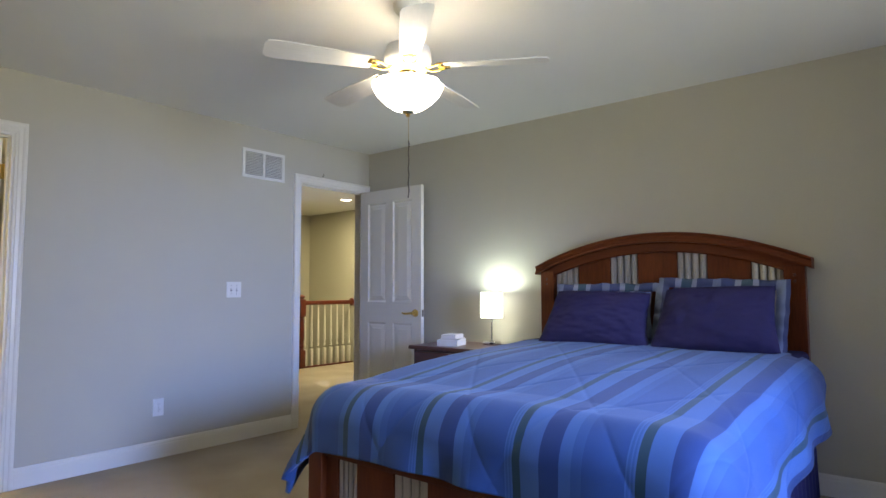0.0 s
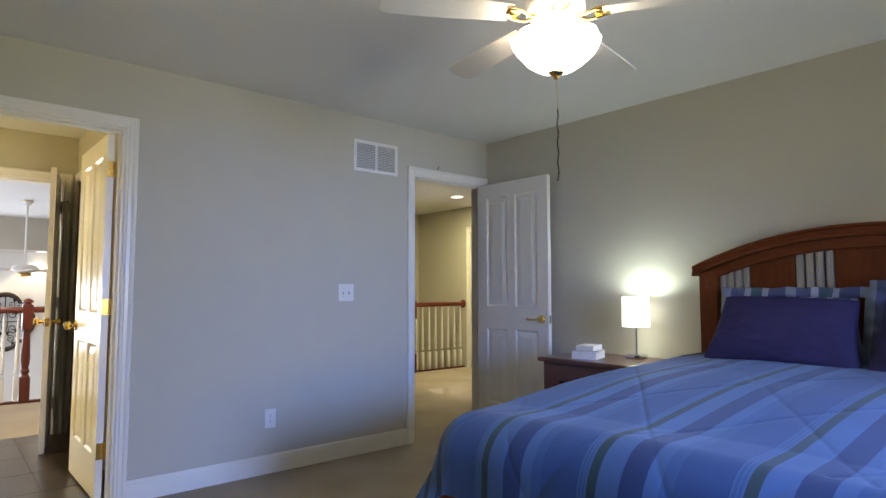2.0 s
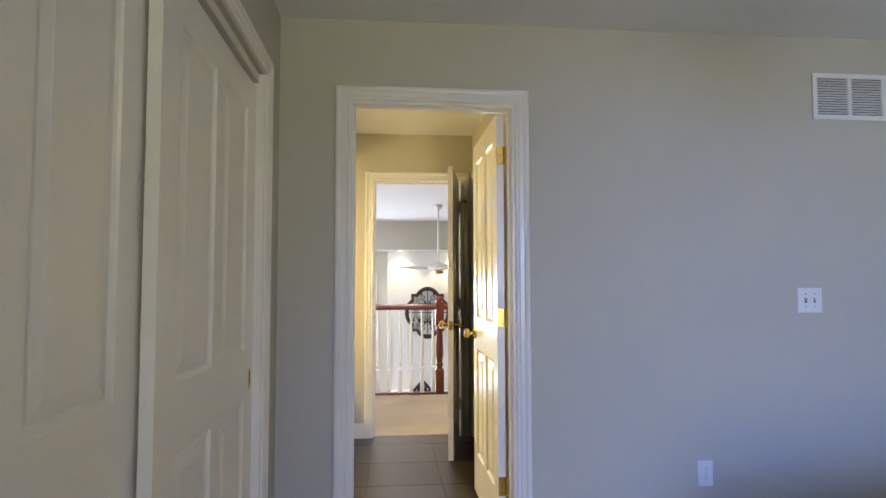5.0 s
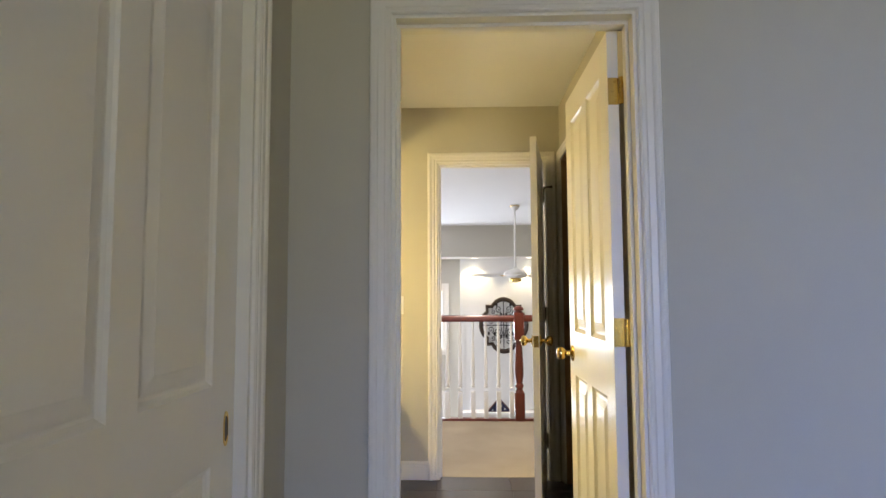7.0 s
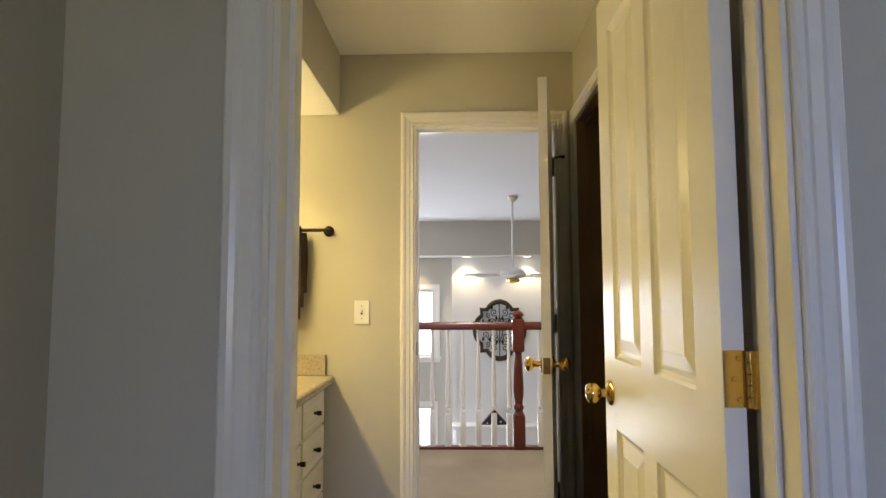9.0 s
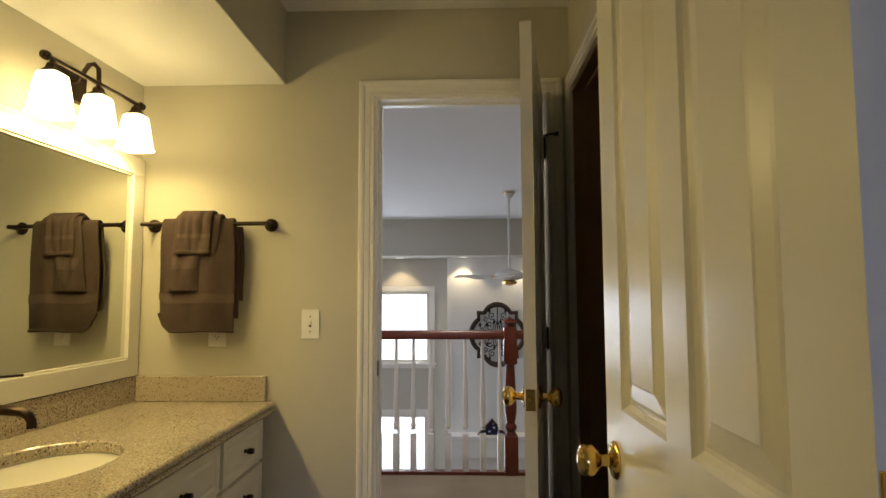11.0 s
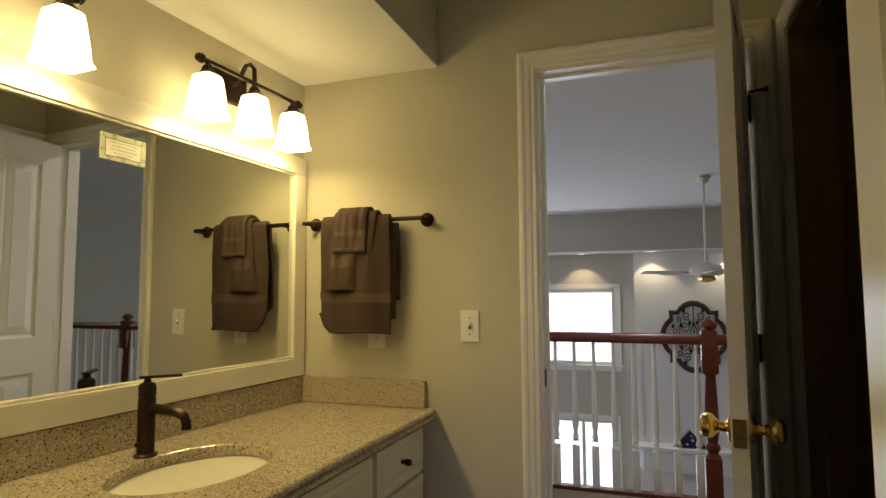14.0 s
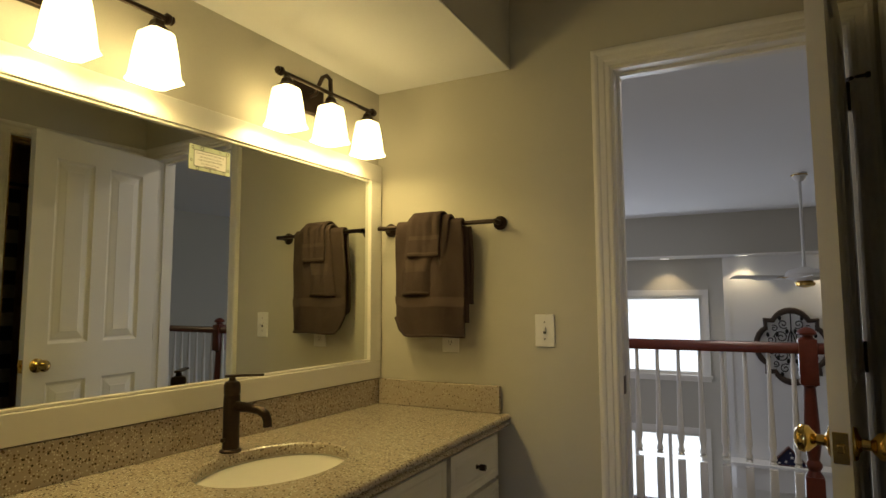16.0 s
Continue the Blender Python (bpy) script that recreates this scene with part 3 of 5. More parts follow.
window("window_1", "x", XE, 0.14, 1.45, 2.65, 0.5, 2.05, -1, "white double-hung bedroom window", 0)
window("window_2", "x", XA - WT, WT, 4.75, 5.75, 0.7, 2.0, -1, "white hall window on the stair side", 0)
upper = window("window_3", "x", -15.90, -0.15, -1.25, 0.72, 0.12, 1.30, 1, "bright white-cased great-room window with a raised blind", rail=False)
bm = bmesh.new()
for k in range(11):
    box(bm, -15.888, -1.2, 1.235 - k * 0.018, -15.868, 0.67, 1.238 - k * 0.018)
box(bm, -15.895, -1.2, 1.245, -15.86, 0.67, 1.27)
part("blind", bm, PLASTIC, upper, "raised white slat blind")
window("window_4", "x", -15.90, -0.15, -1.25, 0.68, -2.1, -0.72, 1, "bright white-cased lower great-room window", muntins=3, rail=False)
# made-up opening for the side fill light, never in view
window("window_5", "y", -4.05, -0.15, -14.6, -11.2, -0.9, 1.6, 1, "unseen white-cased side window added to light the great room", 2)
window("window_6", "y", 9.5, 0.12, -12.0, -10.6, 0.75, 1.95, -1, "bright far bedroom window", 0)
tagged(part("backdrop", boxed(-17.3, -3.4, -3, -17.25, 3.0, 2.2), DAY), "overexposed daylight beyond the windows", "daylight", kind="structure")
tagged(part("backdrop", boxed(-14.0, 10.4, 0, -8.5, 10.45, 2.6), DAY), "overexposed daylight beyond the far window", "daylight", kind="structure")
tagged(part("ground", boxed(-60, -60, -3.4, 60, 60, -3.2), material("lawn", (0.06, 0.09, 0.03), 0.9, vary=0.3, scale=0.5, fine=40)), "green lawn outside the house", "lawn", kind="structure")

# ---- doors ----
# bedroom door, swung in against the bed wall
d = thing("door_1", (XA + 0.012, 4.352, 0), -2.5, "white four-panel bedroom door standing open against the wall", "door", kind="structure")
d.matrix_basis = pose(XA + 0.012, 4.352, 0, 0, 0, 0.6) @ pose(0, -0.04, 0)
part("door_slab", slab(0.745, 2.03, door_panels(0.745, 2.03)), TRIM, d)
lever_set(d, 0.68, 0.93, 0.0, -1, -1)
lever_set(d, 0.68, 0.93, 0.035, 1, -1)
part("latch_plate", boxed(0.744, 0.006, 0.90, 0.7475, 0.029, 0.96), CHROME, d, "steel latch plate on the door's edge")
for z in (0.25, 1.05, 1.82):
    hinge(d, z, 0.0, 0.035)
# bathroom door, swung in beside the tub-side wall
d = thing("door_2", (XA - WT + 0.004, 1.568, 0), 180.4, "white four-panel bathroom door standing wide open", "door", kind="structure")
part("door_slab", slab(0.735, 2.03, door_panels(0.735, 2.03)), TRIM, d)
knob_set(d, 0.675, 0.925, 0.035, 1)
knob_set(d, 0.675, 0.925, 0.0, -1)
for z in (0.27, 1.055, 1.83):
    bm = bmesh.new()
    box(bm, -0.0026, 0.001, z - 0.0445, 0.0004, 0.034, z + 0.0445, 0.0008)
    for dz, dy in ((-0.032, 0.011), (0.0, 0.019), (0.032, 0.011)):
        lathe(bm, ((0.0042, 0), (0.0032, 0.0016)), 10, Matrix.Translation((-0.0026, dy, z + dz)) @ Matrix.Rotation(radians(-90), 4, "Y"))
    part("hinge_leaf", bm, BRASS, d, "brass hinge leaf with three screws")
    bm = bmesh.new()
    for k in range(5):
        lathe(bm, ((0.0050, 0), (0.0060, 0.0007), (0.0060, 0.0165), (0.0050, 0.0172)), 14, Matrix.Translation((-0.008, -0.004, z - 0.0445 + k * 0.0178)))
    box(bm, -0.040, -0.0205, z - 0.0445, -0.012, -0.0185, z + 0.0445), box(bm, -0.0135, -0.020, z - 0.0445, -0.0105, -0.004, z + 0.0445)
    part("hinge_knuckle", bm, BRASS, d, "brass hinge knuckle and jamb leaf", True)
# landing door of the bathroom, swung in
d = thing("door_3", (XF + 0.012, 1.592, 0), -11.0, "white four-panel door open between bathroom and landing", "door", kind="structure")
d.matrix_basis = pose(XF + 0.012, 1.592, 0, 0, 0, -10.5) @ pose(0, -0.035, 0)
part("door_slab", slab(0.70, 2.03, door_panels(0.70, 2.03)), TRIM, d)
knob_set(d, 0.64, 0.925, 0.035, 1)
knob_set(d, 0.64, 0.925, 0.0, -1)
part("latch_plate", boxed(0.699, 0.004, 0.895, 0.7025, 0.031, 0.955, bevel=0.0005), BRASS, d, "brass latch plate on the door's edge")
part("latch_bolt", boxed(0.7025, 0.011, 0.917, 0.712, 0.024, 0.933, bevel=0.002), BRASS, d, "brass latch bolt")
# bronze instead of brass puts the shade on these hinges into their colour
for z in (0.25, 1.05, 1.82):
    hinge(d, z, 0.0, 0.035, mat=BRONZE)
bm = tube(bmesh.new(), [(-0.006, 0.037, 1.872), (-0.006, 0.060, 1.876), (0.002, 0.085, 1.874)], [0.0055, 0.005, 0.005], 10)
lathe(bm, ((0.008, 0), (0.009, 0.004), (0.009, 0.010), (0.006, 0.013)), 14, Matrix.Translation((0.002, 0.083, 1.874)) @ Matrix.Rotation(radians(-90), 4, "X"))
tube(bm, [(-0.006, 0.037, 1.872), (0.020, 0.046, 1.868), (0.034, 0.050, 1.862)], [0.0055, 0.004, 0.006], 10)
part("pin_stop", bm, BRONZE, d, "dark hinge-pin door stop", True)
tagged(part("strike_plate", boxed(XF - 0.05, FAR[0] + 0.005, 0.895, XF - 0.02, FAR[0] + 0.0085, 0.955), BRONZE), "dark strike plate on the door jamb", "strike plate")
# closet doors on their track
W1 = 0.965
for x, y, nm in ((-5.972, YC - 0.062, "far"), (-5.035, YC - 0.103, "near")):
    c = thing("closet_door", (x + W1, y + 0.032, 0), 180.0, "white four-panel sliding closet door", "closet door", "sliding closet doors")
    pan = [(*x_, *z_) for x_ in ((0.130, W1 / 2 - 0.045), (W1 / 2 + 0.045, W1 - 0.130)) for z_ in ((0.25, 0.80), (0.975, 1.87))]
    part("door_slab", slab(W1, 1.985, pan, 0.032, 0.015), TRIM, c)
    px = W1 - 0.050 if nm == "far" else 0.06
    bm = bmesh.new()
    ring = [(0.013 * math.cos(a), 0.040 * (1 if math.sin(a) > 0 else -1) * abs(math.sin(a)) ** 0.6) for a in (2 * math.pi * k / 24 for k in range(24))]
    rows = [[(px + u * s, -dep, 0.865 + w * s) for u, w in ring] for s, dep in ((1.0, 0.0), (1.0, 0.0022), (0.8, 0.0025), (0.72, 0.0012))]
    strip(bm, rows, closed=True)
    pull = part("flush_pull", bm, BRASS, c, "oval brass flush pull", True)
    bm = bmesh.new()
    bm.faces.new([bm.verts.new((px + u * 0.74, -0.0012, 0.865 + w * 0.74)) for u, w in ring])
    part("pull_recess", bm, BRONZE, pull, "dark recess of the pull")

# ---- wall fittings of the bedroom ----
v = thing("return_vent", (XA, 3.272, 2.127), label="white louvred return-air grille high on the wall", category="vent")
bm = bmesh.new()
for p in ((-0.195, -0.115, 0.195, -0.09), (-0.195, 0.09, 0.195, 0.115), (-0.195, -0.09, -0.17, 0.09), (0.17, -0.09, 0.195, 0.09), (-0.010, -0.09, 0.010, 0.09)):
    box(bm, 0.0, p[0], p[1], 0.010, p[2], p[3], 0.002)
part("frame", bm, PLASTIC, v)
part("backing", boxed(0.0005, -0.17, -0.09, 0.001, 0.17, 0.09), DARKSLOT, v)
sl = boxed(-0.0007, -0.08, -0.0048, 0.0007, 0.08, 0.0048)
me = None
for side in (-0.090, 0.090):
    for k in range(14):
        m = pose(0.0055, side, -0.081 + k * 0.0125, 0, 52, 0)
        if me is None:
            first = part("slat", sl, PLASTIC, v)
            first.matrix_basis, me = m, first.data
        else:
            o = new("slat", me)
            o.parent, o.matrix_basis = v, m


def plate(name, at, axis, out, w, h, kind, label):
    """A wall plate: switches or a receptacle. Built facing +x and turned."""
    turn = {("x", 1): 0, ("x", -1): 180, ("y", 1): 90, ("y", -1): -90}[(axis, out)]
    t0 = thing(name, at, turn, label, "switch" if kind != "outlet" else "outlet")
    part("cover_plate", boxed(0.0, -w / 2, -h / 2, 0.006, w / 2, h / 2, bevel=0.002), PLASTIC, t0)
    cols = (-0.023, 0.023) if w > 0.1 else (0.0,)
    if kind == "switch":
        for y in cols:
            part("toggle_slot", boxed(0.006, y - 0.005, -0.012, 0.0065, y + 0.005, 0.012), DARKSLOT, t0)
            bm = boxed(0, -0.0038, -0.006, 0.014, 0.0038, 0.006, bevel=0.001)
            part("toggle", bm, PLASTIC, t0).matrix_basis = pose(0.005, y, 0.002, 0, -25, 0)
    else:
        for z in (-0.020, 0.020):
            part("receptacle", lathe(bmesh.new(), ((0.0165, 0), (0.0165, 0.0015), (0.015, 0.0022)), 20, Matrix.Translation((0.006, 0, z)) @ Matrix.Rotation(radians(90), 4, "Y")), PLASTIC, t0)
            bm = bmesh.new()
            for y in (-0.006, 0.006):
                box(bm, 0.0082, y - 0.001, z - 0.001, 0.0086, y + 0.001, z + 0.007)
            lathe(bm, ((0.0025, 0.0), (0.0025, 0.0004)), 10, Matrix.Translation((0.0082, 0, z - 0.008)) @ Matrix.Rotation(radians(90), 4, "Y"))
            part("slots", bm, DARKSLOT, t0)
    for y in (cols if kind == "switch" else (0.0,)):
        for z in ((-0.030, 0.030) if kind == "switch" else (0.0,)):
            part("screw", lathe(bmesh.new(), ((0.003, 0.0), (0.0025, 0.001)), 8, Matrix.Translation((0.006, y, z)) @ Matrix.Rotation(radians(90), 4, "Y")), CHROME if kind == "outlet" else DARKSLOT, t0)
    return t0


plate("light_switch", (XA, 3.028, 1.133), "x", 1, 0.122, 0.118, "switch", "white double toggle switch plate on the wall")
plate("wall_outlet", (XA, 2.482, 0.338), "x", 1, 0.072, 0.116, "outlet", "white duplex outlet low on the bedroom wall")
plate("light_switch", (XF, 0.642, 1.107), "x", 1, 0.072, 0.117, "switch", "white single toggle switch plate beside the doorway")
plate("wall_outlet", (XF, 0.262, 1.075), "x", 1, 0.072, 0.117, "outlet", "white outlet half hidden below the towels")
h0 = thing("wall_hook", (XA, 3.87, 2.125), label="small tarnished hook above the door casing", category="hook")
part("hook", tube(bmesh.new(), [(0, 0, 0.0), (0.012, 0, 0.002), (0.016, 0, 0.012), (0.012, 0, 0.02)], 0.003), BRONZE, h0)

# ---- bedroom ceiling fan ----
FX, FY, FS = -3.99, 2.472, 0.845
fan = thing("ceiling_fan", (FX, FY, 1.90), label="white five-blade ceiling fan with a lit frosted bowl", category="ceiling fan")
fan.matrix_basis = pose(FX, FY, 1.90) @ Matrix.Diagonal((FS, FS, FS, 1))
DROP = (TOP - 1.90) / FS
part("canopy", lathe(bmesh.new(), ((0.020, DROP - 0.075), (0.050, DROP - 0.060), (0.075, DROP - 0.030), (0.080, DROP)), 30), FANWHITE, fan, smooth=True)
part("downrod", tube(bmesh.new(), [(0, 0, 0.37), (0, 0, 0.45), (0, 0, DROP - 0.06)], 0.013, 14), FANWHITE, fan, smooth=True)
part("motor_housing", lathe(bmesh.new(), ((0.07, 0.38), (0.115, 0.375), (0.125, 0.34), (0.128, 0.30), (0.12, 0.285), (0.105, 0.262), (0.08, 0.250), (0.05, 0.246)), 36), FANWHITE, fan, smooth=True)
bm = bmesh.new()
for k in range(24):
    a = 2 * math.pi * k / 24
    box(bm, -0.004, -0.012, -0.001, 0.004, 0.012, 0.001, m=pose(0.096 * math.cos(a), 0.096 * math.sin(a), 0.2575, 0, 0, math.degrees(a) + 90) @ pose(0, 0, 0, 28, 0, 0))
part("vent_slots", bm, BRASS, fan, "brass-lined vent slots round the motor")
part("switch_housing", lathe(bmesh.new(), ((0.048, 0.246), (0.052, 0.238), (0.045, 0.215), (0.042, 0.200), (0.065, 0.190), (0.080, 0.180), (0.075, 0.170)), 30), BRASS, fan, "polished brass light fitter", True)
bowl = []
for r, z in ((0.172, 0.176), (0.186, 0.172), (0.182, 0.160), (0.176, 0.140), (0.158, 0.108), (0.126, 0.074), (0.085, 0.046), (0.045, 0.030), (0.016, 0.024)):
    lobe = [r + 0.006 * math.cos(8 * a) * (r > 0.15) for a in (2 * math.pi * k / 64 for k in range(64))]
    bowl.append([(q * math.cos(2 * math.pi * k / 64), q * math.sin(2 * math.pi * k / 64), z) for k, q in enumerate(lobe)])
bm = bmesh.new()
strip(bm, bowl, closed=True)
part("glass_bowl", bm, BOWL, fan, "frosted scalloped glass bowl, lit", True)
part("finial", lathe(bmesh.new(), ((0.034, 0.030), (0.032, 0.024), (0.018, 0.016), (0.010, 0.012), (0.013, 0.006), (0.010, 0.0), (0.004, -0.002)), 20), BRASS, fan, "brass finial under the bowl", True)
bm = bmesh.new()
tube(bm, [(0.004, 0, 0.0), (0.004, 0.001, -0.10), (0.004, 0.002, -0.13)], 0.0012, 6)
part("pull_cord", bm, BRASS, fan)
bm = bmesh.new()
for k in range(24):
    z = -0.135 - k * 0.0128
    m = pose(0.004 + 0.003 * math.sin(k), 0.002, z, 90, 0, 45 + 90 * (k % 2))
    bmesh.ops.create_uvsphere(bm, u_segments=8, v_segments=5, radius=0.0055, matrix=m @ Matrix.Diagonal((0.7, 1.2, 0.7, 1)))
part("pull_chain", bm, BRONZE, fan, "dark beaded pull chain")
blade_mesh = None
for k in range(5):
    arm = pose(0, 0, 0.262, 0, 0, -44 + 72 * k)
    bm = bmesh.new()
    for s in (-1, 1):
        tube(bm, [(0.085, 0.012 * s, 0.0), (0.13, 0.030 * s, -0.012), (0.17, 0.040 * s, -0.004), (0.215, 0.034 * s, 0.002)], [0.007, 0.006, 0.006, 0.005], 8)
    box(bm, 0.165, -0.045, -0.001, 0.225, 0.045, 0.004, 0.001)
    o = part("blade_iron", bm, BRASS, fan, "brass blade bracket", True)
    o.matrix_basis = arm
    bm = bmesh.new()
    outline = [(0.19, 0.052), (0.30, 0.062), (0.50, 0.072), (0.66, 0.075), (0.692, 0.067), (0.704, 0.045), (0.704, -0.045), (0.692, -0.067), (0.66, -0.075), (0.50, -0.072), (0.30, -0.062), (0.19, -0.052)]
    strip(bm, [[(x, y, z) for x, y in outline] for z in (0.0, 0.006)], closed=True)
    for z in (0.0, 0.006):
        bm.faces.new([bm.verts.new((x, y, z)) for x, y in outline])
    bmesh.ops.remove_doubles(bm, verts=bm.verts, dist=0.0001)
    b = part("blade", bm, FANWHITE, fan, "white laminate blade")
    b.matrix_basis = arm @ pose(0, 0, 0.006, 11, 1.5, 0) @ Matrix.Diagonal((1.06, 1, 1, 1))

# ---- bed ----
BX, HY, FYB = -3.56, 4.40, 2.28                    # bed's middle, headboard's back, footboard's front
bed = thing("bed", (BX, 0, 0), label="cherry-stained bed with an arched headboard and metal slat insets", category="bed")
half = 0.825


def arch(x, rise=0.19, base=1.295, w=0.86):
    return base + rise * (1 - (x / w) ** 2)


N = 48
bm = bmesh.new()
prof = ((-0.105, -0.062), (-0.105, -0.048), (-0.098, -0.040), (-0.092, -0.022), (-0.100, -0.014), (-0.100, -0.004), (-0.094, 0.0), (0.0, 0.0), (0.0, -0.062))
rows = []
for k in range(N + 1):
    x = -0.86 + 1.72 * k / N
    rows.append([(x, HY + dy, arch(x) + dz) for dy, dz in prof])
made = strip(bm, rows, closed=True)
bm.faces.new(made[0]), bm.faces.new(made[-1])
part("headboard_cap", bm, CHERRY, bed, "moulded arched cap rail", True)
bm = bmesh.new()
rows = []
for k in range(N + 1):
    x = -half + 2 * half * k / N
    rows.append([(x, HY - 0.072, arch(x) - 0.060), (x, HY - 0.072, arch(x) - 0.118), (x, HY - 0.064, arch(x) - 0.126), (x, HY - 0.03, arch(x) - 0.126), (x, HY - 0.02, arch(x) - 0.060)])
made = strip(bm, rows, closed=True)
bm.faces.new(made[0]), bm.faces.new(made[-1])
part("headboard_rail", bm, CHERRY, bed, "arched rail below the cap", True)
for s in (-1, 1):
    bm = bmesh.new()
    x0, x1 = sorted((s * half, s * (half - 0.105)))
    box(bm, x0, HY - 0.085, 0, x1, HY - 0.015, arch(half) - 0.055, 0.004)
    part("headboard_post", bm, CHERRYV, bed)
    bm = bmesh.new()
    for z in (1.20, 1.165):
        lathe(bm, ((0.008, 0), (0.007, 0.003)), 10, Matrix.Translation((s * (half - 0.05), HY - 0.085, z)) @ Matrix.Rotation(radians(90), 4, "X"))
    part("wood_plug", bm, DARKWOOD, bed)
bays = ((-0.72, -0.54, "metal"), (-0.54, -0.31, "wood"), (-0.31, -0.12, "metal"), (-0.12, 0.13, "wood"), (0.13, 0.31, "metal"), (0.31, 0.55, "wood"), (0.55, 0.72, "metal"))
for x0, x1, sort in bays:
    bm = bmesh.new()
    if sort == "wood":
        rows = [[(x, HY - dy, z) for x in (x0 + (x1 - x0) * j / 6 for j in range(7)) for z in (0.45,)] + [(x, HY - dy, arch(x) - 0.12) for x in (x1 - (x1 - x0) * j / 6 for j in range(7))] for dy in (0.052, 0.03)]
        made = strip(bm, rows, closed=True)
        bm.faces.new(made[0]), bm.faces.new(made[1])
        part("wood_panel", bm, CHERRYV, bed, "cherry panel in the headboard")
    else:
        n = 4
        for j in range(n):
            a, b = x0 + (x1 - x0) * j / n + 0.003, x0 + (x1 - x0) * (j + 1) / n - 0.003
            q = [(a, 0.040), (a + 0.004, 0.050), ((a + b) / 2, 0.056), (b - 0.004, 0.050), (b, 0.040)]
            strip(bm, [[(x, HY - dy, 0.45) for x, dy in q], [(x, HY - dy, arch(x) - 0.119) for x, dy in q]])
        part("metal_slats", bm, PEWTER, bed, "brushed pewter-coloured slats in the headboard", True)
for s in (-1, 1):
    part("side_rail", boxed(s * 0.79 - 0.015, FYB + 0.04, 0.12, s * 0.79 + 0.015, HY - 0.08, 0.36, bevel=0.004), CHERRY, bed)
    part("footboard_post", boxed(s * half - 0.045 * (1 + s), FYB - 0.03, 0, s * half + 0.045 * (1 - s), FYB + 0.06, 0.46, bevel=0.005), CHERRYV, bed)
part("footboard_rail", boxed(-0.735, FYB - 0.015, 0.40, 0.735, FYB + 0.045, 0.50, bevel=0.004), CHERRY, bed)
for x0, x1, sort in ((-0.735, -0.66, "wood"), (-0.66, -0.54, "metal"), (-0.54, -0.33, "wood"), (-0.33, -0.15, "metal"), (-0.15, 0.10, "wood"), (0.10, 0.28, "metal"), (0.28, 0.50, "wood"), (0.50, 0.64, "metal"), (0.64, 0.735, "wood")):
    if sort == "wood":
        part("wood_panel", boxed(x0, FYB, 0.08, x1, FYB + 0.02, 0.40), CHERRYV, bed, "cherry panel in the footboard")
    else:
        bm = bmesh.new()
        for j in range(4):
            a, b = x0 + (x1 - x0) * j / 4 + 0.003, x0 + (x1 - x0) * (j + 1) / 4 - 0.003
            box(bm, a, FYB + 0.006, 0.08, b, FYB + 0.016, 0.40, 0.002)
        part("metal_slats", bm, PEWTER, bed, "brushed pewter-coloured slats in the footboard")
part("mattress", boxed(-0.745, FYB + 0.07, 0.30, 0.745, HY - 0.09, 0.655, bevel=0.04), PAPER, bed, "white mattress and box spring under the covers")


skirt = thing("bed_skirt", (BX, 0, 0), label="dark navy pleated bed skirt below the comforter", category="bed skirt")
bm = bmesh.new()
strip(bm, [[(0.83 + 0.012 * math.sin(k * 0.8) + 0.03 * (0.45 - z), FYB + 0.10 + k * 0.0125, z) for k in range(155)] for z in (0.03, 0.20, 0.42)])
cloth = part("pleated_side", bm, NAVY, skirt, smooth=True)
mod = cloth.modifiers.new("thick", "SOLIDIFY")
mod.thickness = 0.004


def quilt_dip(s, t):
    """Depth of the stitched diamond lines of the quilting."""
    u, v = (s + 0.1) / 0.54, t / 0.82
    best = min(abs((w_ + 0.5) % 1.0 - 0.5) for w_ in (u + v, u - v)) * 0.45
    return 0.0028 * math.exp(-(best / 0.005) ** 2) + 0.0010 * math.exp(-(best / 0.022) ** 2)


comforter = thing("comforter", (BX, 0, 0.0), label="puffy striped blue comforter draped over the made bed", category="comforter")
bm = bmesh.new()
uvl = bm.loops.layers.uv.new("cloth")
CW, CL0, CL1, CTOP, HANG, FRONT = 0.755, 4.12, FYB + 0.13, 0.70, 0.47, 0.385
S, T = 320, 320
grid = []
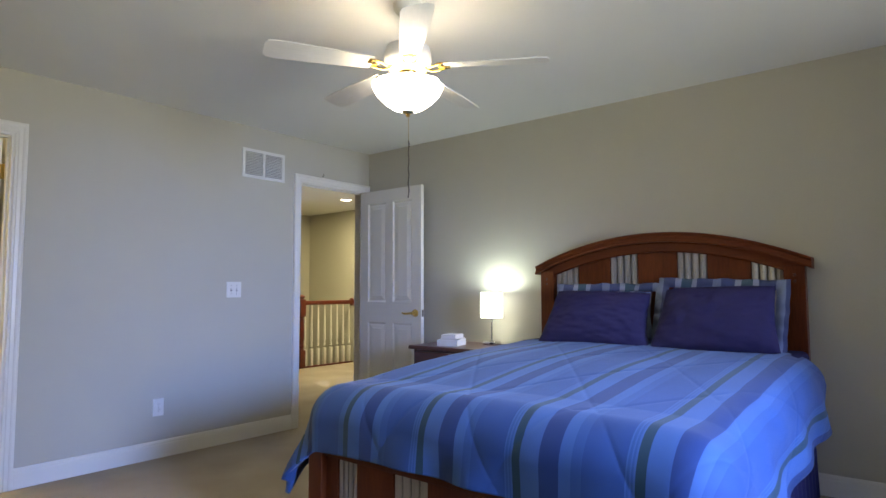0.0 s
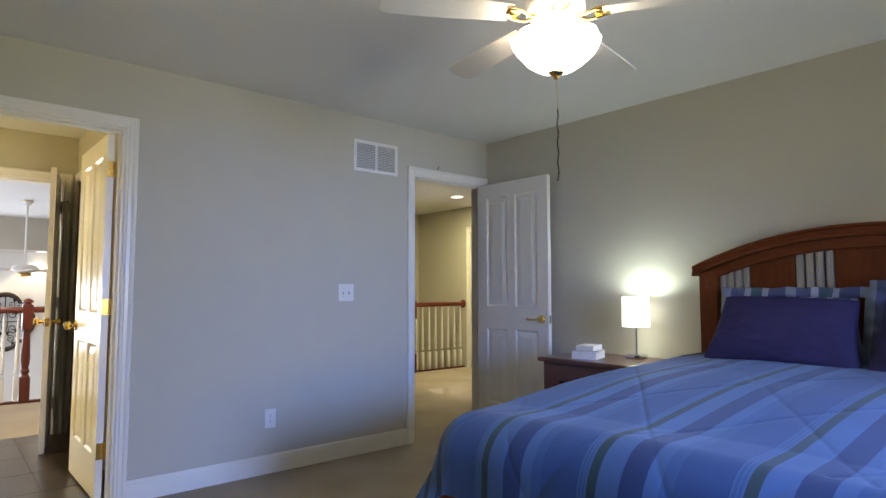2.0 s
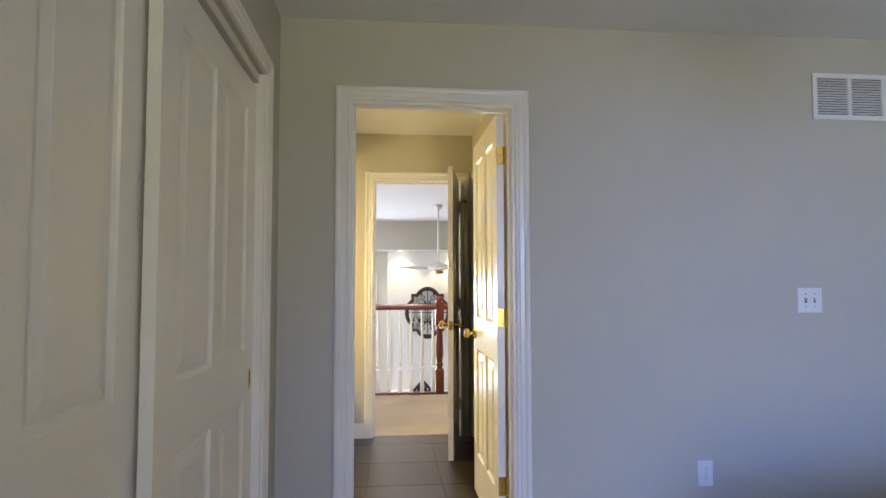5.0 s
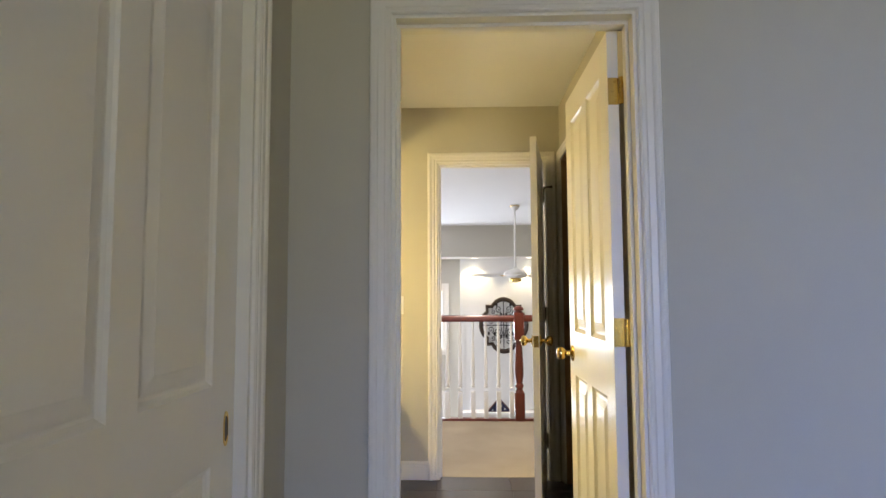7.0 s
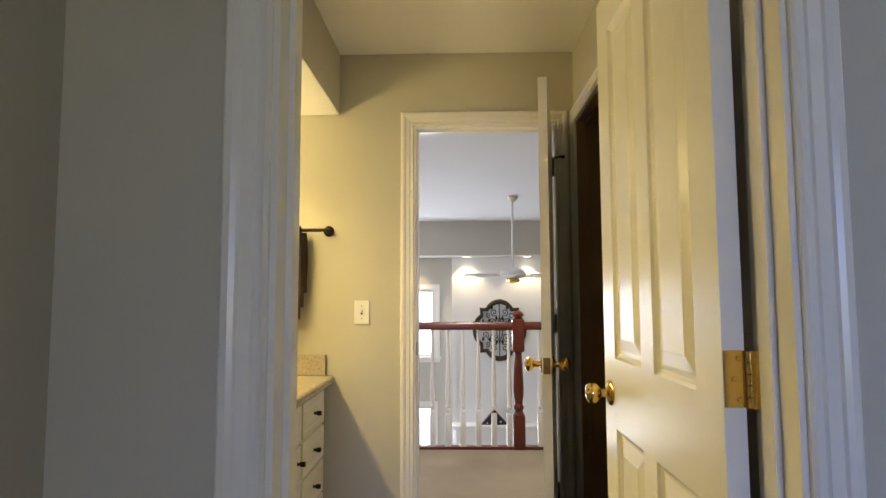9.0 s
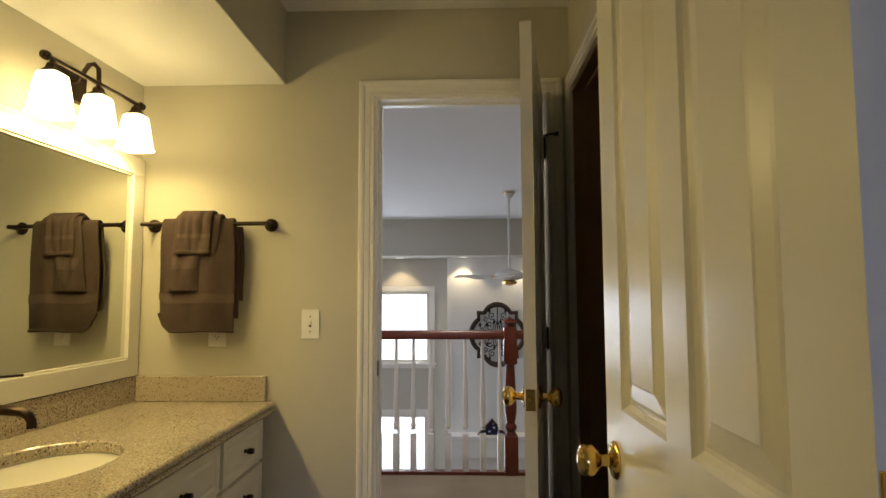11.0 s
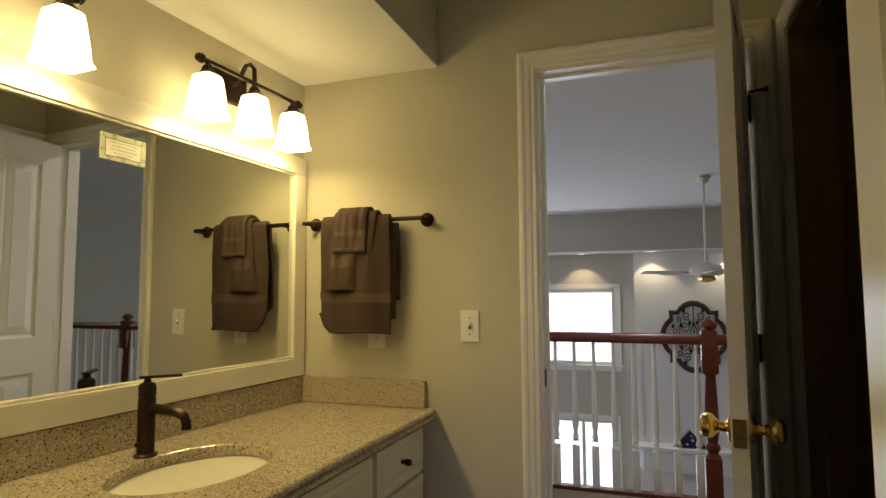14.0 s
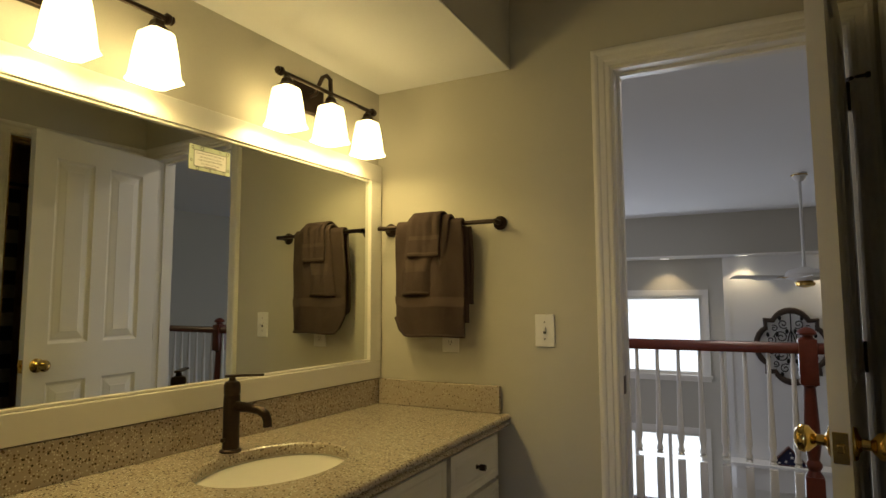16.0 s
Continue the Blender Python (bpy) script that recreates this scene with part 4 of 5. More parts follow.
for j in range(T + 1):
    t = j / T * (CL0 - CL1 + FRONT)
    row = []
    for i in range(S + 1):
        s = -(CW + HANG) + i / S * 2 * (CW + HANG)
        ds, dt = max(0.0, abs(s) - CW), max(0.0, t - (CL0 - CL1))
        dd = math.hypot(ds, dt)
        x, y, z = max(-CW, min(CW, s)), CL0 - min(t, CL0 - CL1), CTOP
        z += 0.018 * (1 - (s / CW) ** 2 if abs(s) < CW else 0) + 0.006 * noise.noise((s * 3, t * 3, 0.3)) + 0.010 * noise.noise((s * 1.3, t * 1.5, 2.0))
        z += 0.085 * (1 - min(1.0, t / 1.55) ** 2)
        dip = quilt_dip(s, t)
        if dd < 1e-6:
            z -= dip
        else:
            r = 0.17
            ang = min(dd / r, math.pi / 2 * 0.93)
            rest = max(0.0, dd - r * math.pi / 2 * 0.93)
            fold = 0.014 * math.sin(11 * (t if ds > dt else s) + 2 * math.sin(5 * s)) * min(1, rest / 0.12)
            outw = r * math.sin(ang) + rest * (0.07 + 0.42 * min(ds, dt) / max(dd, 0.01)) + fold - dip * 0.8 + 0.008 * noise.noise((s * 5, t * 5, 5.0))
            down = r * (1 - math.cos(ang)) + rest * 0.96
            ux, uy = math.copysign(ds / dd, s), -dt / dd
            x += ux * outw
            y += uy * outw
            z -= down + 0.25 * dip
        row.append((bm.verts.new((x, y, z)), (s + 2.0, t)))
    grid.append(row)
for j in range(T):
    for i in range(S):
        q = (grid[j][i], grid[j][i + 1], grid[j + 1][i + 1], grid[j + 1][i])
        f = bm.faces.new([v for v, uv in q])
        for loop, (v, uv) in zip(f.loops, q):
            loop[uvl].uv = uv
cover = part("cover", bm, STRIPES, comforter, smooth=True)
mod = cover.modifiers.new("thick", "SOLIDIFY")
mod.thickness, mod.offset = 0.022, -1


def pillow(name, at, rx, rz, w, h, d, mat, label, flange=0.0, seed=0, ry=0):
    """A stuffed pillow standing on its long edge, with a sewn edge and creases."""
    t0 = thing(name, at, label=label, category="pillow", group="pillows on the bed")
    t0.matrix_basis = pose(*at, rx, ry, rz)
    bm = bmesh.new()
    uvl_ = bm.loops.layers.uv.new("cloth")
    n = 44
    verts = {}
    for side in (-1, 1):
        for i in range(n + 1):
            for j in range(n + 1):
                u, v = -1 + 2 * i / n, -1 + 2 * j / n
                edge = i in (0, n) or j in (0, n)
                if edge and side == 1:
                    verts[side, i, j] = verts[-1, i, j]
                    continue
                fu, fv = max(0.0, 1 - abs(u) ** 2.4), max(0.0, 1 - abs(v) ** 2.4)
                puff = (fu * fv) ** 0.55
                pinch = 1 - 0.11 * (1 - abs(v) ** 2) * abs(u) ** 3
                pinv = 1 - 0.08 * (1 - abs(u) ** 2) * abs(v) ** 3
                wr = 0.010 * noise.noise((u * 4 + seed, v * 4, side + seed)) + 0.006 * noise.noise((u * 9 + seed, v * 9, side))
                soft_corner = 1 - 0.07 * (abs(u) * abs(v)) ** 3
                x, z = u * w / 2 * pinch * soft_corner * (1 - 0.075 * v), v * h / 2 * pinv * soft_corner
                y = side * d / 2 * puff + (wr * min(1, puff * 2))
                verts[side, i, j] = bm.verts.new((x, y, z + 0.5 * wr))
        for i in range(n):
            for j in range(n):
                vs = [verts[side, i, j], verts[side, i + 1, j], verts[side, i + 1, j + 1], verts[side, i, j + 1]]
                f = bm.faces.new(vs)
                for loop, (a, b) in zip(f.loops, ((i, j), (i + 1, j), (i + 1, j + 1), (i, j + 1))):
                    loop[uvl_].uv = (a / n * w, b / n * h)
    part("cushion", bm, mat, t0, smooth=True)
    if flange:
        bm = bmesh.new()
        uvl_ = bm.loops.layers.uv.new("cloth")
        k = 120
        inner, outer = [], []
        for q in range(k):
            a = 2 * math.pi * q / k
            cx, cz = math.cos(a), math.sin(a)
            m_ = max(abs(cx), abs(cz))
            ux, uz = cx / m_, cz / m_
            wav = 0.010 * math.sin(q * 0.9 + seed) + 0.006 * math.sin(q * 0.37)
            inner.append((ux * w / 2 * 0.95, 0.0, uz * h / 2 * 0.95))
            outer.append((ux * (w / 2 + flange), wav, uz * (h / 2 + flange)))
        a = [bm.verts.new(p) for p in inner]
        b = [bm.verts.new(p) for p in outer]
        for q in range(k):
            j = (q + 1) % k
            f = bm.faces.new((a[q], a[j], b[j], b[q]))
            for loop in f.loops:
                c = loop.vert.co
                loop[uvl_].uv = (c.x + 1.0, c.z)
        fl = part("flange", bm, mat, t0, "flat sewn flange round the pillow", True)
        mm = fl.modifiers.new("thick", "SOLIDIFY")
        mm.thickness = 0.006
    return t0


pillow("pillow_sham", (-3.85, 4.215, 0.965), -20, 0, 0.66, 0.33, 0.15, PLAID, "plaid blue-grey sham with a flat flange against the headboard", 0.045, 1)
pillow("pillow_sham", (-3.165, 4.210, 0.965), -20, 0, 0.62, 0.36, 0.15, PLAID, "plaid blue-grey sham with a flat flange against the headboard", 0.050, 4, 2)
pillow("pillow", (-3.835, 4.045, 0.945), -30, 2, 0.71, 0.40, 0.19, NAVY, "plain dark navy pillow leaning on a sham", 0, 7, 1.5)
pillow("pillow", (-3.135, 4.030, 0.960), -30, -2, 0.67, 0.42, 0.20, NAVY, "plain dark navy pillow leaning on a sham", 0, 11, -1.5)
sheet = thing("bed_sheet", (BX, 4.17, 0.75), label="dark navy sheet folded at the head of the bed", category="sheet")
part("sheet", boxed(-0.82, -0.19, -0.12, 0.83, 0.15, 0.035, bevel=0.03), NAVY, sheet)

# ---- nightstand and what stands on it ----
NX0, NX1, NY0, NZ = -5.28, -4.62, 3.92, 0.71
ns = thing("nightstand", (NX0, NY0, 0), label="dark red-brown wooden nightstand with drawers", category="nightstand")
w, dpt = NX1 - NX0, YB - 0.02 - NY0
part("top", boxed(-0.02, -0.025, NZ - 0.03, w + 0.02, dpt, NZ, bevel=0.008), DARKWOOD, ns)
part("body", boxed(0.0, 0.02, 0.05, w, dpt - 0.005, NZ - 0.03, bevel=0.003), DARKWOOD, ns)
part("base", boxed(-0.01, 0.008, 0.0, w + 0.01, dpt, 0.06, bevel=0.005), DARKWOOD, ns)
for z0, z1 in ((0.075, 0.255), (0.265, 0.445), (0.455, 0.665)):
    dr = part("drawer_front", boxed(0.025, 0.002, z0, w - 0.025, 0.024, z1, bevel=0.005), DARKWOOD, ns)
    for x in (0.17, w - 0.17):
        part("drawer_knob", lathe(bmesh.new(), ((0.008, 0), (0.007, 0.012), (0.014, 0.018), (0.014, 0.024), (0.006, 0.028)), 16, Matrix.Translation((x, 0.002, (z0 + z1) / 2)) @ Matrix.Rotation(radians(90), 4, "X")), BRONZE, dr, smooth=True)
LX, LY = -4.79, 4.275
tl = thing("table_lamp", (LX, LY, NZ), label="small lit table lamp with a white drum shade and chrome base", category="lamp")
part("base", boxed(-0.055, -0.045, 0, 0.055, 0.045, 0.030, bevel=0.006), CHROME, tl)
part("outlet_strip", boxed(0.012, -0.047, 0.008, 0.045, -0.0455, 0.022), BLACK, tl, "black charging socket in the base")
part("pole", tube(bmesh.new(), [(0, 0, 0.03), (0, 0, 0.20), (0, 0, 0.36)], 0.006, 12), CHROME, tl, smooth=True)
bm = bmesh.new()
strip(bm, [[(r * math.cos(a), r * math.sin(a), z) for a in (2 * math.pi * k / 40 for k in range(40))] for r, z in ((0.083, 0.205), (0.085, 0.205), (0.083, 0.395), (0.081, 0.395), (0.083, 0.205))], closed=True)
part("shade", bm, SHADE, tl, "lit white drum shade", True)
lamp("bulb", "POINT", (LX, LY, NZ + 0.372), (LX, LY, 0), 7.0, (0.84, 1.0, 0.92), radius=0.025)
for i, (dx, dy, tz, wx, wy, hh, rz) in enumerate(((0, 0, 0, 0.16, 0.20, 0.045, 18), (0.0, 0.01, 0.045, 0.15, 0.18, 0.008, 24), (0.008, 0.0, 0.053, 0.115, 0.16, 0.030, 14))):
    bk = thing("book", (-5.02 + dx, 4.08 + dy, NZ + tz), rz, ("thick white paperback at the bottom of a pile", "thin grey booklet between two books", "small white hardback on top of a pile")[i], "book", "books on the nightstand")
    part("page_block", boxed(-wx / 2 + 0.003, -wy / 2 + 0.003, 0.002, wx / 2 - 0.003, wy / 2 - 0.003, hh - 0.002), PAPER, bk)
    bm = bmesh.new()
    box(bm, -wx / 2, -wy / 2, 0, wx / 2, wy / 2, 0.002), box(bm, -wx / 2, -wy / 2, hh - 0.002, wx / 2, wy / 2, hh), box(bm, -wx / 2, -wy / 2, 0.002, -wx / 2 + 0.002, wy / 2, hh - 0.002)
    part("cover", bm, PAPER if i != 1 else PEWTER, bk)

# ---- bathroom ----
CT = 0.80                                              # counter's top
vx0, vx1 = XF, XA - WT
van = thing("vanity_cabinet", (vx0, 0, 0), label="white painted vanity cabinet with drawers and dark knobs", category="vanity")
L = vx1 - vx0
part("body", boxed(0.002, YM + 0.002, 0.09, L - 0.002, 0.445, CT - 0.035), TRIM, van)
part("toe_kick", boxed(0.002, YM + 0.002, 0.0, L - 0.002, 0.385, 0.09), TRIM, van)


def front(x0, x1, z0, z1, drawer=True):
    bm = bmesh.new()
    panelled(bm, x1 - x0, z0, z1, 0.466, 1, [(0.035, x1 - x0 - 0.035, z0 + 0.03, z1 - 0.03)] if not drawer else [(0.022, x1 - x0 - 0.022, z0 + 0.022, z1 - 0.022)], ((0, 0), (0.006, 0.003), (0.012, 0.003), (0.02, 0.0)))
    ww = x1 - x0
    for a, b in (((0, z0), (0, z1)), ((ww, z0), (ww, z1)), ((0, z0), (ww, z0)), ((0, z1), (ww, z1))):
        bm.faces.new([bm.verts.new(v) for v in ((a[0], 0.466, a[1]), (b[0], 0.466, b[1]), (b[0], 0.446, b[1]), (a[0], 0.446, a[1]))])
    bmesh.ops.remove_doubles(bm, verts=bm.verts, dist=0.0002)
    f = part("drawer_front" if drawer else "cabinet_door", bm, TRIM, van)
    f.matrix_basis = pose(x0, 0, 0)
    kx, kz = ((x1 - x0) / 2, (z0 + z1) / 2) if drawer else (0.05, z1 - 0.06)
    part("knob", lathe(bmesh.new(), ((0.008, 0), (0.006, 0.003), (0.006, 0.010), (0.0105, 0.013), (0.0105, 0.031), (0.009, 0.033)), 18, Matrix.Translation((kx, 0.466, kz)) @ Matrix.Rotation(radians(-90), 4, "X")), BRONZE, f, "dark bronze knob", True)


for z0, z1 in ((0.585, 0.735), (0.425, 0.570), (0.265, 0.410), (0.11, 0.25)):
    front(0.03, 0.42, z0, z1)
    front(L - 0.42, L - 0.03, z0, z1)
front(0.45, 0.985, 0.585, 0.735)
front(1.015, L - 0.45, 0.585, 0.735)
front(0.45, 0.985, 0.11, 0.57, False)
front(1.015, L - 0.45, 0.11, 0.57, False)

# counter with an oval cut-out, backsplash and side splash
ctr = thing("countertop", (0, 0, 0), label="speckled beige stone countertop with an oval cut-out", category="countertop")
SX, SY, SA, SB = -7.505, 0.190, 0.222, 0.162
bm = bmesh.new()
K = 72
x0, x1, y0, y1 = vx0 + 0.002, vx1 - 0.002, YM - 0.075, 0.492
ring = []
for k in range(K):
    a = 2 * math.pi * k / K
    c, s = math.cos(a), math.sin(a)
    hits = []
    if c > 1e-9:
        hits.append((x1 - SX) / c)
    if c < -1e-9:
        hits.append((x0 - SX) / c)
    if s > 1e-9:
        hits.append((y1 - SY) / s)
    if s < -1e-9:
        hits.append((y0 - SY) / s)
    r = min(hits)
    ring.append((SX + r * c, SY + r * s))
corners = [(x0, y0), (x1, y0), (x1, y1), (x0, y1)]
for cx, cy in corners:
    k = min(range(K), key=lambda q: (ring[q][0] - cx) ** 2 + (ring[q][1] - cy) ** 2)
    ring[k] = (cx, cy)
oval = [(math.cos(2 * math.pi * k / K), math.sin(2 * math.pi * k / K)) for k in range(K)]
rows = [[(x, y, CT - 0.03) for x, y in ring], [(x, y, CT) for x, y in ring]]
rows += [[(SX + (SA + 0.006) * c, SY + (SB + 0.006) * s, CT) for c, s in oval], [(SX + (SA + 0.001) * c, SY + (SB + 0.001) * s, CT - 0.003) for c, s in oval], [(SX + SA * c, SY + SB * s, CT - 0.008) for c, s in oval], [(SX + SA * c, SY + SB * s, CT - 0.03) for c, s in oval]]
strip(bm, rows, closed=True)
part("slab", bm, GRANITE, ctr)
bm = bmesh.new()
nose = [(0.492, CT - 0.03), (0.492, CT)] + [(0.492 + 0.014 * math.sin(a), CT - 0.012 + 0.012 * math.cos(a)) for a in (math.pi * k / 8 for k in range(0, 9))] + [(0.500, CT - 0.028), (0.506, CT - 0.034), (0.500, CT - 0.042), (0.46, CT - 0.042)]
strip(bm, [[(x, y, z) for y, z in nose] for x in (x0, x1)])
part("edge_moulding", bm, GRANITE, ctr, "ogee front edge of the counter", True)
part("backsplash", boxed(x0, YM + 0.001, CT + 0.0005, x1, YM + 0.02, CT + 0.10, bevel=0.002), GRANITE, ctr).matrix_basis = SKEW
part("side_splash", boxed(XF + 0.001, YM + 0.021, CT + 0.0005, XF + 0.02, 0.468, CT + 0.10, bevel=0.002), GRANITE, ctr)
sink = thing("sink", (SX, SY, CT - 0.03), label="oval cream undermount basin set in the counter", category="sink")
bm = bmesh.new()
rows = []
for q in range(13):
    ph = math.pi / 2 * q / 12
    rows.append([((SA + 0.004) * math.cos(ph) ** 0.55 * c, (SB + 0.004) * math.cos(ph) ** 0.55 * s, -0.145 * math.sin(ph)) for c, s in oval])
strip(bm, rows[:-1], closed=True)
bm.faces.new([bm.verts.new(p) for p in rows[-2]])
bmesh.ops.remove_doubles(bm, verts=bm.verts, dist=0.0002)
part("basin", bm, PORCELAIN, sink, smooth=True)
part("drain", lathe(bmesh.new(), ((0.024, -0.1435), (0.022, -0.141), (0.012, -0.140)), 20), BRONZE, sink, "dark drain ring")
# faucet
fc = thing("faucet", (-7.535, 0.0, CT), label="tall oil-rubbed bronze single-lever faucet", category="faucet")
part("flange", lathe(bmesh.new(), ((0.030, 0), (0.030, 0.004), (0.026, 0.008)), 24), BRONZE, fc, smooth=True)
part("body", lathe(bmesh.new(), ((0.0225, 0.008), (0.0225, 0.150), (0.021, 0.153), (0.021, 0.156), (0.0225, 0.158), (0.0225, 0.182), (0.019, 0.190), (0.010, 0.194), (0.008, 0.204)), 24), BRONZE, fc, smooth=True)
part("spout", tube(bmesh.new(), [(0, 0.01, 0.125), (0, 0.07, 0.123), (0, 0.105, 0.120), (0, 0.125, 0.110), (0, 0.133, 0.095), (0, 0.134, 0.078)], [0.014, 0.013, 0.013, 0.0125, 0.012, 0.0125], 16), BRONZE, fc, "curved dark spout", True)
part("lever", boxed(-0.085, -0.009, 0.203, 0.020, 0.009, 0.210, bevel=0.002), BRONZE, fc, "flat lever handle").matrix_basis = pose(0, 0, 0, 0, 0, -42)
part("side_button", lathe(bmesh.new(), ((0.006, 0), (0.006, 0.010)), 10, Matrix.Translation((0.0225, 0, 0.035)) @ Matrix.Rotation(radians(90), 4, "Y")), BRONZE, fc)

# framed mirror
MX0, MX1, MZ0, MZ1, MW = XF + 0.008, XA - WT - 0.12, 0.903, 1.785, 0.072
mir = thing("wall_mirror", (0, YM, 0), label="large wall mirror in a flat white painted frame", category="mirror")
mir.matrix_basis = SKEW @ mir.matrix_basis
part("mirror_glass", boxed(MX0 + MW - 0.01, 0.004, MZ0 + MW - 0.01, MX1 - MW + 0.01, 0.008, MZ1 - MW + 0.01), MIRROR, mir, "silvered glass")
for nm, x0, z0, x1, z1 in (("frame_bottom", MX0, MZ0, MX1, MZ0 + MW), ("frame_top", MX0, MZ1 - MW, MX1, MZ1), ("frame_side", MX0, MZ0 + MW, MX0 + MW, MZ1 - MW), ("frame_side", MX1 - MW, MZ0 + MW, MX1, MZ1 - MW)):
    part(nm, boxed(x0, 0.001, z0, x1, 0.024, z1, bevel=0.003), TRIM, mir)
    if nm == "frame_bottom":
        part("inner_bead", boxed(x0 + MW, 0.009, z1, x1 - MW, 0.018, z1 + 0.008, bevel=0.002), TRIM, mir)
    if nm == "frame_top":
        part("inner_bead", boxed(x0 + MW, 0.009, z0 - 0.008, x1 - MW, 0.018, z0, bevel=0.002), TRIM, mir)
# verse card stuck on the glass
card = thing("verse_card", (-7.535, YM + 0.0085, 1.635), label="small printed verse card stuck on the mirror", category="card")
card.matrix_basis = SKEW @ card.matrix_basis
part("card_sheet", boxed(-0.073, 0, -0.037, 0.073, 0.0012, 0.037), material("sage printed card", (0.42, 0.46, 0.36), 0.6, vary=0.12, scale=60, fine=200), card)
part("label_panel", boxed(-0.056, 0.0012, -0.025, 0.056, 0.0018, 0.021), PAPER, card, "white text panel")
part("panel_border", boxed(-0.058, 0.0011, -0.027, 0.058, 0.0015, 0.023), BLACK, card)
for k, text in enumerate(("Call to me and I will answer", "you and tell you great", "and unsearchable things", "you do not know.")):
    cu = bpy.data.curves.new("verse_line", "FONT")
    cu.body, cu.size, cu.align_x = text, 0.0088, "CENTER"
    cu.materials.append(BLACK)
    o = new("verse_line", cu)
    o.parent = card
    o.matrix_basis = pose(0, 0.0022, 0.0115 - k * 0.0095, 90, 0, 180)
part("verse_line", boxed(-0.022, 0.0018, -0.0235, 0.022, 0.002, -0.0215), BLACK, card)
for x, z, r in ((-0.062, 0.030, 0.006), (-0.035, 0.031, 0.004), (0.03, 0.030, 0.006), (0.062, 0.028, 0.005), (0.066, -0.01, 0.004), (-0.066, -0.02, 0.005), (-0.05, -0.032, 0.005), (0.0, -0.032, 0.004), (0.045, -0.032, 0.006)):
    bm = bmesh.new()
    for q in range(16):
        a, b = 2 * math.pi * q / 16, 2 * math.pi * (q + 1) / 16
        bm.faces.new([bm.verts.new((x + rr * math.cos(t), 0.0016, z + rr * math.sin(t))) for rr, t in ((r, a), (r, b), (r * 0.65, b), (r * 0.65, a))])
    part("ring_print", bm, BLACK, card, "printed dark ring")


def vanity_light(x):
    """Three-light bath bar, centred at x."""
    t0 = thing("vanity_light", (x, YM, 1.95), label="oil-rubbed bronze three-light bar with lit square glass shades", category="wall lamp", group="vanity lights over the mirror")
    t0.matrix_basis = SKEW @ t0.matrix_basis
    part("back_plate", boxed(-0.075, 0.0, -0.055, 0.075, 0.018, 0.055, bevel=0.005), BRONZE, t0)
    part("bar", tube(bmesh.new(), [(-0.245, 0.115, 0), (0, 0.115, 0), (0.245, 0.115, 0)], 0.0075, 14), BRONZE, t0, smooth=True)
    part("arm", tube(bmesh.new(), [(0, 0.015, 0.01), (0, 0.045, 0.012), (0, 0.06, 0.045), (0, 0.075, 0.068), (0, 0.095, 0.070), (0, 0.112, 0.052), (0, 0.115, 0.0)], 0.008, 12), BRONZE, t0, "curved arm", True)
    for e in (-1, 1):
        part("bar_end", lathe(bmesh.new(), ((0.008, 0), (0.015, 0.004), (0.015, 0.012), (0.010, 0.018), (0.013, 0.022), (0.007, 0.028)), 16, Matrix.Translation((e * 0.235, 0.115, 0)) @ Matrix.Rotation(radians(90 * e), 4, "Y")), BRONZE, t0, smooth=True)
    for dx in (-0.215, 0.0, 0.215):
        hold = part("socket", lathe(bmesh.new(), ((0.006, 0.0), (0.011, -0.012), (0.016, -0.016), (0.020, -0.030), (0.036, -0.044), (0.036, -0.048)), 4, Matrix.Translation((dx, 0.115, 0)) @ Matrix.Rotation(radians(45), 4, "Z")), BRONZE, t0, "dark square lamp holder")
        bm = bmesh.new()
        rows = []
        for hw, z in ((0.030, -0.046), (0.036, -0.052), (0.042, -0.09), (0.047, -0.13), (0.050, -0.16), (0.054, -0.172), (0.0575, -0.176), (0.055, -0.177)):
            c = hw * 0.72
            rows.append([(dx + a * hw if abs(a) == 1 else dx + a * hw, 0.115 + b * hw, z) for a, b in ((1, 0.72), (0.72, 1), (-0.72, 1), (-1, 0.72), (-1, -0.72), (-0.72, -1), (0.72, -1), (1, -0.72))])
        strip(bm, rows, closed=True)
        sh = part("shade", bm, SCONCE, t0, "lit frosted glass shade")
        lamp("bulb", "SPOT", SKEW @ Vector((x + dx, YM + 0.115, 1.95 - 0.15)), SKEW @ Vector((x + dx, YM + 0.125, 0)), 13.0, (1.0, 0.76, 0.28), radius=0.03, cone=174)
    return t0


vanity_light(-7.950)
vanity_light(-7.060)

# towel bar and towels on the far wall
tb = thing("towel_bar", (XF, 0, 1.51), label="oil-rubbed bronze towel bar on the wall", category="towel bar")
part("bar", tube(bmesh.new(), [(0.065, -0.035, 0), (0.065, 0.2, 0), (0.065, 0.482, 0)], 0.0085, 14), BRONZE, tb, smooth=True)
for y in (-0.012, 0.475):
    part("bracket", lathe(bmesh.new(), ((0.027, 0), (0.027, 0.007), (0.020, 0.012), (0.011, 0.018), (0.0095, 0.030), (0.0095, 0.068), (0.006, 0.073)), 20, Matrix.Translation((0, y, 0)) @ Matrix.Rotation(radians(90), 4, "Y")), BRONZE, tb, "round wall flange and post", True)


